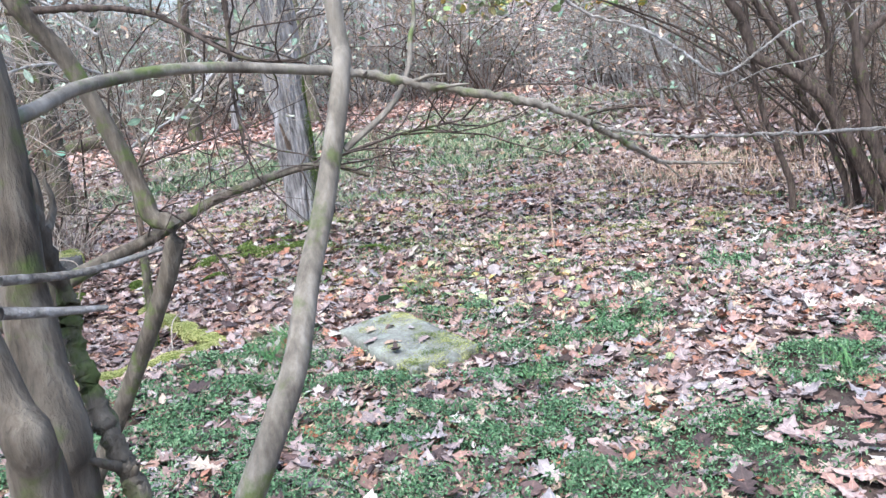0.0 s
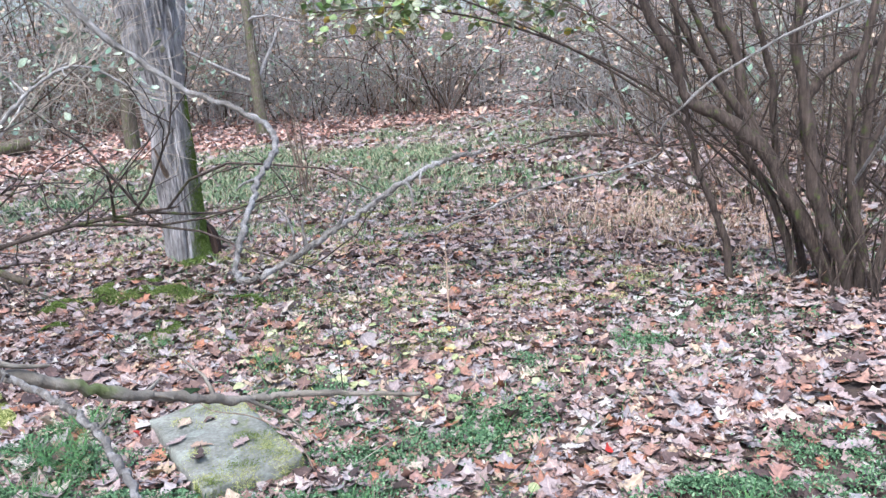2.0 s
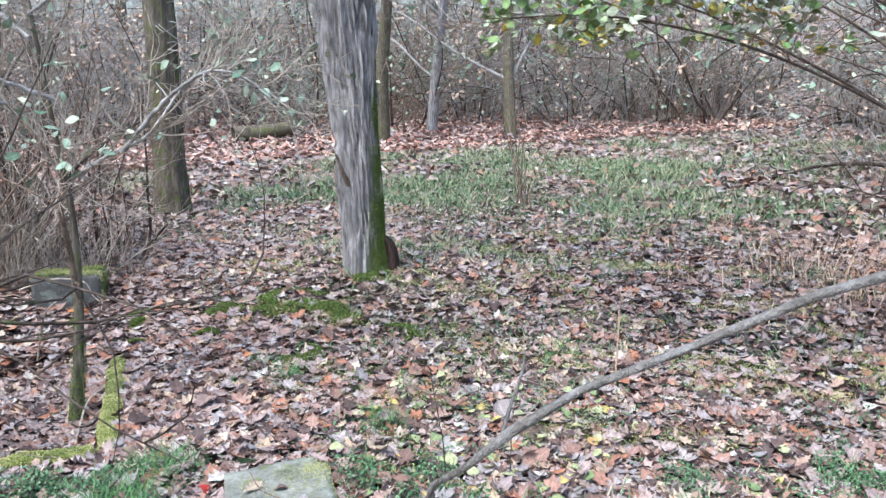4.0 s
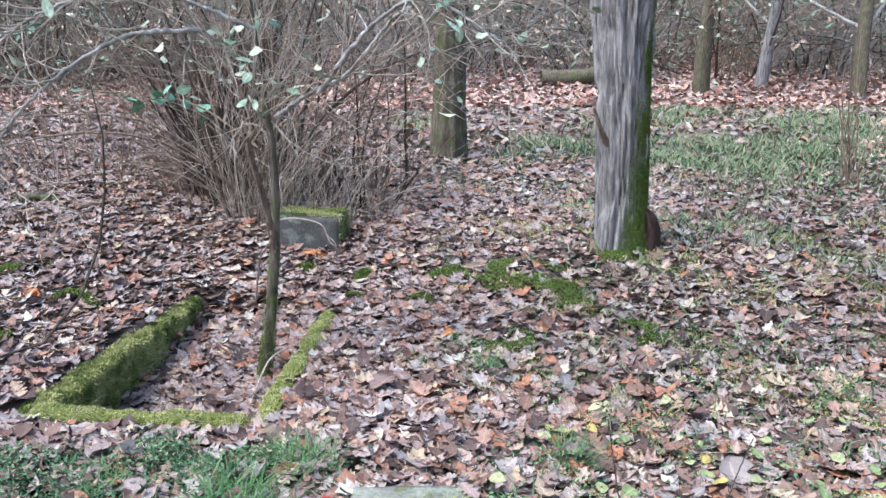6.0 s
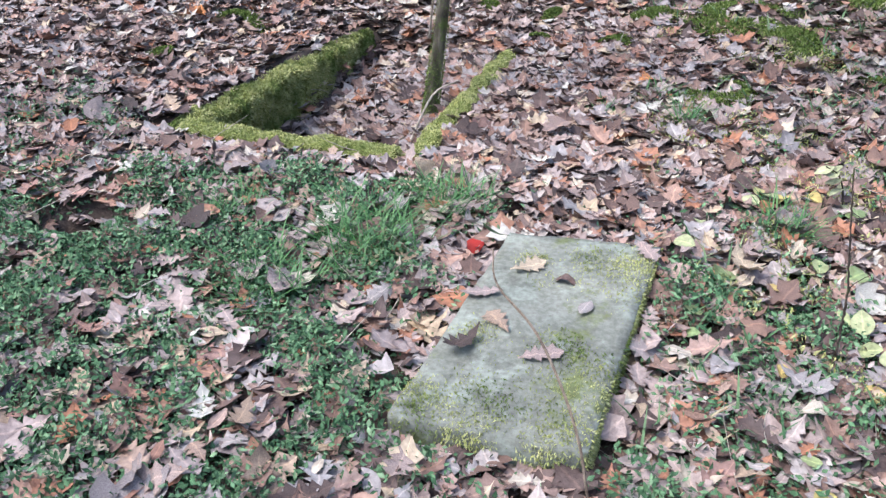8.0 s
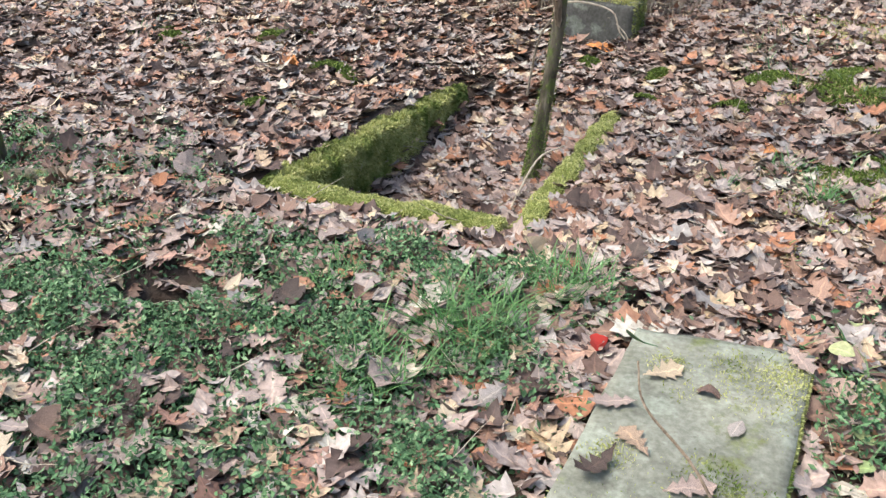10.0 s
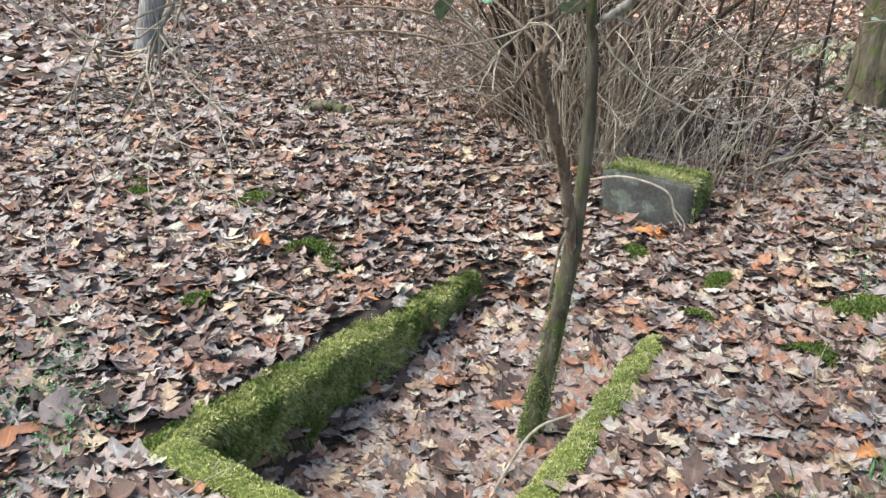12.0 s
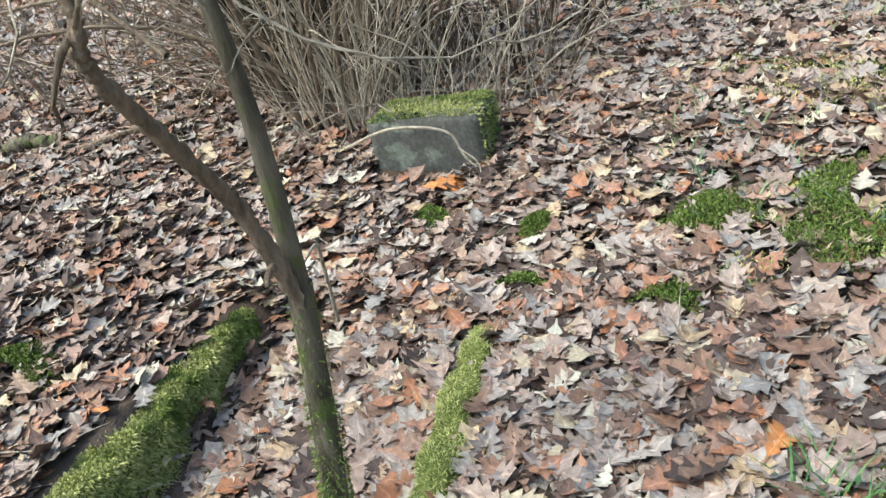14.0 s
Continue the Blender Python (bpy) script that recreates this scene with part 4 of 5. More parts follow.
def build_arching_branch():
    """Leafy branches that arch out from the dark shrub over the clearing."""
    gen = np.random.default_rng(47)
    t = thing("leafy_branch", (0, 0, 0), "arching dark branches carrying pale green and yellow leaves", "branch")
    tips = []
    for pts in (((4.2, 1.45, 0.3), (3.55, 1.95, 1.05), (2.9, 2.4, 1.48), (2.3, 2.75, 1.66), (1.75, 2.95, 1.66)),
                ((4.25, 1.55, 0.3), (3.8, 2.3, 1.1), (3.2, 2.95, 1.62), (2.6, 3.3, 1.86), (1.95, 3.5, 1.9)),
                ((4.1, 1.4, 0.4), (3.5, 1.75, 1.3), (3.0, 2.1, 1.75), (2.5, 2.3, 1.98), (2.0, 2.6, 2.05)),
                ((4.3, 1.6, 0.4), (4.1, 2.6, 1.4), (3.7, 3.4, 1.95), (3.1, 3.9, 2.15), (2.4, 4.1, 2.2))):
        ln = curve(*pts)
        s = Soup()
        s.tube(ln, taper(0.010, 0.0035, len(ln)), 7)
        br = part("branch", s, M_DARKSTEM, t)
        s = Soup()
        spray(s, ln[8:], 0.0035, 18, 0.6, gen, 0.05, 2, 3, 0.8, tips, 0.1)
        part("twigs", s, M_STEM, br)
    s = Soup()
    ln = curve((-0.20, 0.03, 1.235), (-0.07, -0.01, 1.27), (0.135, -0.054, 1.285), (0.085, -0.11, 1.345), (0.19, -0.20, 1.435), (0.45, -0.50, 1.60), (1.1, -0.75, 1.80), (2.2, -0.4, 1.75), (3.3, 0.5, 1.25), (4.0, 1.2, 0.4))
    s.tube(ln + gen.normal(0, 0.001, ln.shape), np.interp(np.arange(len(ln)), [0, 12, 25, 45], [0.0012, 0.0015, 0.0022, 0.012]) * gen.uniform(0.8, 1.3, len(ln)), 7)
    spray(s, ln[:26], 0.0011, 9, 0.045, gen, 0.0, 1, 4, 0.9, None, 0.0)
    br = part("branch", s, M_LICHEN, t, "long thin lichened branch")
    put_leaves("leaves", tips, 3000, 0.035, 0.065, M_LIVE, t, gen, where=lambda p: (p[:, 2] > 1.5) & (p[:, 0] > 0.28 + 0.47 * (p[:, 1] + 0.13)), kind="round")


build_arching_branch()


def build_grave_sapling():
    gen = np.random.default_rng(48)
    x, y = -0.06, 3.60
    t = thing("sapling", (0, 0, 0), "thin forked sapling with mossy foot growing inside the grave kerb", "sapling")
    foot = curve((x - 0.01, y - 0.01, -0.3), (x, y, -0.1), (x + 0.035, y + 0.02, 0.15), (x + 0.07, y + 0.05, 0.47))
    s = Soup()
    s.tube(foot, np.interp(np.arange(len(foot)), [0, 4, 15], [0.032, 0.026, 0.022]), 14)
    main = curve((x + 0.068, y + 0.048, 0.44), (x + 0.08, y + 0.05, 0.65), (x + 0.082, y + 0.05, 0.8), (x + 0.075, y + 0.05, 0.95), (x + 0.05, y + 0.03, 1.2), (x + 0.02, y, 1.6), (x - 0.03, y + 0.05, 2.2))
    s.tube(main, taper(0.019, 0.007, len(main)), 12)
    part("stem", s, M_BROWNBARK, t)
    n = 9000
    z = -0.2 + gen.exponential(0.17, n)
    a = gen.uniform(0, 6.28, n)
    k = (z < 0.5) & (gen.random(n) < 0.75)
    z, a = z[k], a[k]
    cx, r = np.interp(z, [-0.3, -0.1, 0.15, 0.47], [x - 0.01, x, x + 0.035, x + 0.07]), np.interp(z, [-0.25, 0.46], [0.032, 0.024])
    cy = np.interp(z, [-0.3, -0.1, 0.15, 0.47], [y - 0.01, y, y + 0.02, y + 0.05])
    moss_fronds("moss", t, cx + r * np.cos(a), cy + r * np.sin(a), z, np.cos(a), np.sin(a), 0 * z, gen, 0.0065, mat=M_MOSS_DARK)
    s, tips = Soup(), []
    arms = [curve((x + 0.068, y + 0.045, 0.42), (x + 0.055, y - 0.03, 0.64), (x + 0.04, y - 0.15, 0.82), (x + 0.035, y - 0.23, 0.93), (x + 0.05, y - 0.24, 1.0), (x + 0.02, y - 0.22, 1.12), (x - 0.12, y - 0.18, 1.35), (x - 0.35, y - 0.1, 1.6)),
            curve((x + 0.105, y + 0.045, 1.0), (x + 0.24, y - 0.08, 1.10), (x + 0.42, y - 0.18, 1.20), (x + 0.62, y - 0.1, 1.42), (x + 0.9, y, 1.5)),
            curve((x + 0.06, y - 0.12, 1.35), (x - 0.2, y - 0.2, 1.46), (x - 0.5, y - 0.3, 1.46), (x - 0.85, y - 0.3, 1.30)),
            curve((x + 0.0, y, 1.7), (x + 0.25, y + 0.05, 1.85), (x + 0.6, y + 0.1, 1.86), (x + 1.0, y + 0.1, 1.6)),
            curve((x - 0.12, y - 0.18, 1.35), (x - 0.4, y - 0.25, 1.32), (x - 0.7, y - 0.3, 1.12), (x - 0.9, y - 0.3, 0.9)),
            curve((x + 0.3, y - 0.15, 1.12), (x + 0.5, y - 0.3, 1.36), (x + 0.7, y - 0.4, 1.46), (x + 0.95, y - 0.45, 1.32)),
            curve((x + 0.0, y - 0.08, 1.6), (x - 0.3, y + 0.1, 1.85), (x - 0.7, y + 0.2, 1.9), (x - 1.1, y + 0.2, 1.7))]
    for k, ln in enumerate(arms):
        s = Soup()
        knobby(s, ln, 0.015 if k == 0 else 0.010, 0.004, gen, 6, 0.10, 7, 0.06 if k == 0 else 0.25)
        part("branch", s, M_STEM if k == 0 else M_GREYTWIG, t)
    s = Soup()
    for ln in arms + [main]:
        spray(s, ln, 0.0038, 20, 0.5, gen, -0.1, 2, 3, 0.8, tips, 0.45)
    part("twigs", s, M_TWIG, t)
    put_leaves("leaves", tips, 420, 0.04, 0.07, M_PALE, t, gen, where=lambda p: p[:, 2] > 1.05)
    # a shoot that still carries blue-green leaves
    px, py, pz = -0.46, 3.88, 1.05
    s = Soup()
    ln = curve((x + 0.04, y - 0.05, pz - 0.16), ((x + px) / 2, (y + py) / 2, pz - 0.03), (px, py, pz), (px - 0.12, py - 0.02, pz - 0.02))
    s.tube(ln, taper(0.005, 0.002, len(ln)), 6)
    sprig = part("sprig", s, M_STEM, t, "thin shoot with blue-green leaves")
    for k in range(11):
        q = ln[min(len(ln) - 1, 6 + k)] + gen.normal(0, 0.02, 3)
        one = np.ones(1)
        s = Soup()
        strew(s, q[0] * one, q[1] * one, q[2] * one, gen.uniform(0.05, 0.08) * one, gen.uniform(0, 6.28) * one, (gen.normal(0, 0.5) * one, gen.normal(0.3, 0.4) * one), "round", 8, gen, 0.6)
        part("leaf_blade", s, M_FRESH, sprig)
    # low bent shoots round the foot
    s = Soup()
    s.tube(curve((x - 0.16, y + 0.75, -0.05), (x - 0.1, y + 0.62, 0.22), (x - 0.02, y + 0.4, 0.36), (x + 0.02, y + 0.2, 0.42)), taper(0.006, 0.003, 16), 5)
    part("shoot", s, M_TWIG, t)
    s = Soup()
    s.tube(curve((x - 0.02, y - 0.28, -0.12), (x + 0.05, y - 0.18, 0.03), (x + 0.13, y - 0.1, 0.06)), taper(0.005, 0.003, 11), 5)
    part("shoot", s, M_TWIG, t)


build_grave_sapling()


def build_front_sapling():
    gen = np.random.default_rng(49)
    t = thing("sapling", (0, 0, 0), "slim smooth grey sapling with one long level branch", "sapling")
    main = curve((-1.50, 0.10, -0.1), (-1.46, 0.11, 0.4), (-1.36, 0.11, 0.74), (-1.285, 0.09, 0.90), (-1.225, 0.10, 0.985), (-1.165, 0.13, 1.09), (-1.104, 0.15, 1.195), (-1.038, 0.16, 1.375), (-1.02, 0.185, 1.48), (-1.03, 0.2, 2.1), (-1.0, 0.2, 3.0))
    s = Soup()
    s.tube(main, np.interp(np.arange(len(main)), [0, 25, 50], [0.023, 0.0175, 0.01]), 14)
    part("stem", s, M_SMOOTH, t)
    level = curve((-1.035, 0.165, 1.372), (-0.93, 0.08, 1.335), (-0.788, -0.021, 1.285), (-0.654, -0.054, 1.215), (-0.52, -0.04, 1.155), (-0.45, -0.05, 1.14), (-0.36, -0.11, 1.125))
    s = Soup()
    knobby(s, level, 0.0075, 0.002, gen, 16, 0.05, 9, 0.22)
    part("branch", s, M_SMOOTH, t)
    s = Soup()
    back = curve((-1.035, 0.165, 1.372), (-1.25, 0.193, 1.399), (-1.411, 0.155, 1.393), (-1.503, 0.08, 1.374), (-1.56, 0.04, 1.362))
    s.tube(back, taper(0.0075, 0.009, len(back)), 9)
    part("branch", s, M_SMOOTH, t)
    s = Soup()
    f = curve((-0.70, -0.045, 1.24), (-0.68, -0.16, 1.225), (-0.72, -0.33, 1.235), (-0.79, -0.53, 1.257), (-0.72, -0.60, 1.27))
    knobby(s, f, 0.0028, 0.0017, gen, 16, 0.022, 8, 0.4)
    part("lichened_twig", s, M_LICHEN, t, "pale lichened twig with short spurs")
    s = Soup()
    f = curve((-1.059, 0.148, 1.258), (-0.978, 0.13, 1.31), (-0.93, 0.133, 1.365), (-0.905, 0.15, 1.41), (-0.871, 0.173, 1.468), (-0.87, 0.2, 1.7))
    s.tube(f, taper(0.0055, 0.003, len(f)), 7)
    part("side_twig", s, M_SMOOTH, t)
    s = Soup()
    f = curve((-1.02, 0.2, 2.05), (-0.75, 0.35, 1.85), (-0.48, 0.22, 1.48), (-0.391, 0.065, 1.381), (-0.49, -0.07, 1.345), (-0.588, -0.201, 1.307), (-0.53, -0.235, 1.335), (-0.48, -0.27, 1.37), (-0.442, -0.288, 1.378))
    knobby(s, f, 0.004, 0.0014, gen, 14, 0.03, 7, 0.35)
    part("lichened_twig", s, M_LICHEN, t, "pale hanging twig bent into a hook")


build_front_sapling()


def build_west_shrub():
    """Old branching shrub close to where the walk begins."""
    gen = np.random.default_rng(50)
    t = thing("shrub", (0, 0, 0), "old grey-brown shrub of crooked thick stems with pale dead twigs", "shrub")
    for pts, r0, r1 in ((((-1.56, 0.02, -0.1), (-1.57, 0.0, 0.6), (-1.573, 0.0, 0.976), (-1.574, -0.02, 1.049), (-1.571, 0.013, 1.151), (-1.562, 0.032, 1.248), (-1.552, 0.042, 1.388), (-1.58, 0.05, 1.9)), 0.034, 0.018),
                        (((-1.62, -0.1, -0.1), (-1.625, -0.12, 0.7), (-1.628, -0.124, 1.043), (-1.634, -0.147, 1.113), (-1.645, -0.12, 1.19), (-1.70, -0.05, 1.6)), 0.03, 0.014),
                        (((-1.50, -0.06, 0.85), (-1.513, -0.026, 0.957), (-1.522, 0.016, 1.043), (-1.524, 0.047, 1.129), (-1.52, 0.06, 1.184), (-1.56, 0.06, 1.4)), 0.013, 0.010),
                        (((-1.52, 0.2, -0.1), (-1.53, 0.2, 0.6), (-1.52, 0.16, 1.0), (-1.50, 0.17, 1.25), (-1.53, 0.2, 1.6)), 0.016, 0.010),
                        (((-1.30, 1.6, -0.1), (-0.95, 1.12, 0.9), (-0.964, 1.131, 1.056), (-0.982, 1.155, 1.172), (-1.061, 1.198, 1.44), (-1.149, 1.219, 1.587), (-1.3, 1.3, 2.0)), 0.024, 0.02),
                        (((-1.45, 1.4, 0.75), (-1.199, 1.187, 0.923), (-0.933, 1.215, 0.982), (-0.745, 1.142, 1.062), (-0.474, 1.104, 1.096), (-0.359, 1.014, 1.05)), 0.022, 0.007),
                        (((-0.474, 1.104, 1.096), (-0.284, 0.971, 1.152), (-0.124, 0.831, 1.178)), 0.006, 0.002),
                        (((-1.078, 1.512, 1.585), (-0.811, 1.308, 1.552), (-0.658, 1.123, 1.413), (-0.5, 1.05, 1.38)), 0.010, 0.003),
                        (((-0.623, 1.212, 1.663), (-0.64, 1.18, 1.5), (-0.681, 1.135, 1.343), (-0.69, 1.1, 1.2)), 0.009, 0.004)):
        ln = curve(*pts)
        s = Soup()
        if r0 > 0.02:
            s.tube(ln, taper(r0, r1, len(ln)) * (1 + 0.05 * np.sin(np.arange(len(ln)) * 1.3)), 14)
        else:
            knobby(s, ln, r0, r1, gen, 5, 0.06, 10, 0.1)
        part("stem", s, M_BROWNBARK if r0 > 0.012 else M_DARKSTEM, t)
        if pts[0][1] > 0.5:
            s = Soup()
            spray(s, ln, 0.0032, 9, 0.42, gen, 0.05, 2, 4, 0.9, None, 0.3)
            part("twigs", s, M_DARKSTEM, t)
    s = Soup()
    f = curve((-1.596, -0.016, 1.223), (-1.51, 0.009, 1.206), (-1.416, 0.029, 1.206))
    s.tube(f, taper(0.0055, 0.003, len(f)), 7)
    part("dead_twig", s, M_LICHEN, t, "pale barkless dead twig")
    s = Soup()
    f = curve((-1.625, -0.116, 1.217), (-1.58, -0.105, 1.203), (-1.531, -0.096, 1.191))
    s.tube(f, taper(0.006, 0.003, len(f)), 7)
    part("dead_twig", s, M_LICHEN, t, "pale barkless dead twig")


build_west_shrub()


def build_mid_shrub():
    """A leaning shrub between the start of the walk and the grave."""
    gen = np.random.default_rng(51)
    t = thing("shrub", (0, 0, 0), "dark leaning shrub stems with a mossy foot beside the grave", "shrub")
    lines = [curve((-1.72, 2.85, -0.05), (-1.70, 2.86, 0.5), (-1.62, 2.9, 1.0), (-1.6, 3.0, 1.6), (-1.7, 3.1, 2.3)),
             curve((-1.75, 2.85, 0.1), (-1.2, 2.95, 0.5), (-0.6, 3.15, 0.72), (0.2, 3.35, 0.80), (0.95, 3.5, 0.74), (1.1, 3.55, 0.72)),
             curve((-1.7, 2.86, 0.5), (-1.4, 2.6, 1.0), (-1.2, 2.4, 1.5), (-1.2, 2.4, 2.2))]
    s = Soup()
    s.tube(lines[0], taper(0.045, 0.02, len(lines[0])), 10)
    part("stem", s, M_BROWNBARK, t)
    s = Soup()
    s.tube(lines[2], taper(0.026, 0.014, len(lines[2])), 9)
    for ln in (lines[0], lines[2]):
        spray(s, ln, 0.005, 5, 0.5, gen, 0.0, 2, 4, 0.8, None, 0.45)
    part("branches", s, M_STEM, t)
    s = Soup()
    ln = curve((-2.15, 2.42, 0.06), (-1.78, 2.62, 0.085), (-1.40, 2.82, 0.085))
    knobby(s, ln, 0.036, 0.021, gen, 2, 0.05, 12, 0.08)
    ob = part("fallen_log", s, M_BROWNBARK)
    tagged(ob, "short brown fallen branch, mossy along one side", "log")
    moss_fronds("moss", ob, *face_points(ob.data, 6000, gen, -0.6, lambda p, n: (n[:, 1] < -0.2) & (p[:, 0] < -1.55)), gen, 0.008)


build_mid_shrub()


# ---- far wood ----
plain_tree(5.4, 13.7, (0.0, 0.0), 0.12, 7, "slim dark tree at the edge of the clearing", 61, M_BROWNBARK)
plain_tree(6.75, 14.6, (0.10, 0.0), 0.10, 7, "slim leaning tree with grey bark at the clearing edge", 62, M_GREYBARK)
plain_tree(7.75, 13.2, (-0.03, 0.0), 0.11, 7, "slim dark tree with forked top at the clearing edge", 63, M_BROWNBARK)
plain_tree(-3.92, 6.62, (0.16, 0.1), 0.085, 6, "grey leaning tree with a mossy foot in the leaves", 64, M_GREYBARK)
wood = [plain_tree(-9, 17, (0.05, 0), 0.14, 8, "bare grey tree in the wood", 65, M_GREYBARK), plain_tree(13, 19, (-0.06, 0.02), 0.12, 8, "bare brown tree in the wood", 66, M_BROWNBARK),
        plain_tree(2, 23, (0.02, 0.02), 0.16, 9, "bare brown tree in the wood", 67, M_BROWNBARK)]
thick = []
for k, (px, py) in enumerate(((10.5, 15.5), (3.0, 18.5), (-5.5, 14.5), (14.5, 10.5))):
    ob, tp, gg = shrub(px, py, "dense bare grey-brown thicket shrub", 70 + k, 10, 3.6, 0.9, 0.022, 11, 0.95, M_DARKSTEM, (M_GREYTWIG, M_GREYTWIG, M_STEM, M_GREYTWIG)[k], 3, 0.8, straight=0.26, droop=0.3, group="thicket round the clearing", fine=55, twig_r=0.0075, low=0.15)
    put_leaves("leaves", tp, 700, 0.05, 0.12, (M_PALE, M_DRYGRASS)[k % 2], ob, gg, stations=4)
    thick.append(ob)
gen = np.random.default_rng(77)
for k in range(150):
    a = radians(gen.uniform(-62, 128))
    r = gen.uniform(15.5, 31) if k > 60 else gen.uniform(15.5, 20)
    px, py = 1.0 + r * math.sin(a), 1.5 + r * math.cos(a)
    if a > radians(62) and k % 3 == 0:
        px, py = 1.0 + (r - 8) * math.sin(a), 1.5 + (r - 8) * math.cos(a)
    ob = copy_thing(thick[k % 4], pose(px, py, hz(px, py), 0, 0, gen.uniform(0, 360)))
    ob.scale = (gen.uniform(0.85, 1.35) * (1.0 if r < 22 else 1.6),) * 3
for k in range(48):
    a = radians(gen.uniform(-62, 128))
    r = gen.uniform(17, 42)
    px, py = 1.0 + r * math.sin(a), 1.5 + r * math.cos(a)
    ob = copy_thing(wood[k % 3], pose(px, py, hz(px, py), 0, 0, gen.uniform(0, 360)))
    ob.scale = (gen.uniform(0.8, 1.3),) * 3
# behind and beside the start of the walk
for k in range(30):
    a = radians(gen.uniform(128, 262))
    r = gen.uniform(8, 17)
    px, py = -0.5 + r * math.sin(a), r * math.cos(a)
    copy_thing(thick[k % 4], pose(px, py, hz(px, py), 0, 0, gen.uniform(0, 360)))


# ---- low plants ----
def blades(name, x, y, lo, hi, mat, label, category, gen, width=0.0028, droop=0.6, parent=None):
    """Grass blades: three bent segments each."""
    n = len(x)
    z = height(x, y)
    a, ln = gen.uniform(0, 6.28, n), gen.uniform(lo, hi, n)
    out = np.stack([np.cos(a), np.sin(a)], -1)
    side = np.stack([-np.sin(a), np.cos(a)], -1)
    rows = []
    for t, w in ((0.0, 1.0), (0.4, 0.9), (0.75, 0.6), (1.0, 0.08)):
        d = (0.25 * t + droop * t * t) * ln
        hgt = ln * (t - 0.35 * droop * t * t)
        c = np.stack([x, y], -1) + out * d[:, None]
        for sgn in (-1, 1):
            q = c + side * (sgn * width * w * (0.6 + ln / hi))[:, None]
            rows.append(np.concatenate([q, (z + hgt - 0.004)[:, None]], 1))
    v = np.stack(rows, 1).reshape(-1, 3)
    b = (np.arange(n) * 8)[:, None, None]
    f = (np.array([[0, 1, 3, 2], [2, 3, 5, 4], [4, 5, 7, 6]])[None] + b).reshape(-1, 4)
    s = Soup()
    s.add(v, f)
    ob = part(name, s, mat, parent)
    if not parent:
        tagged(ob, label, category, kind="stuff")
    return ob


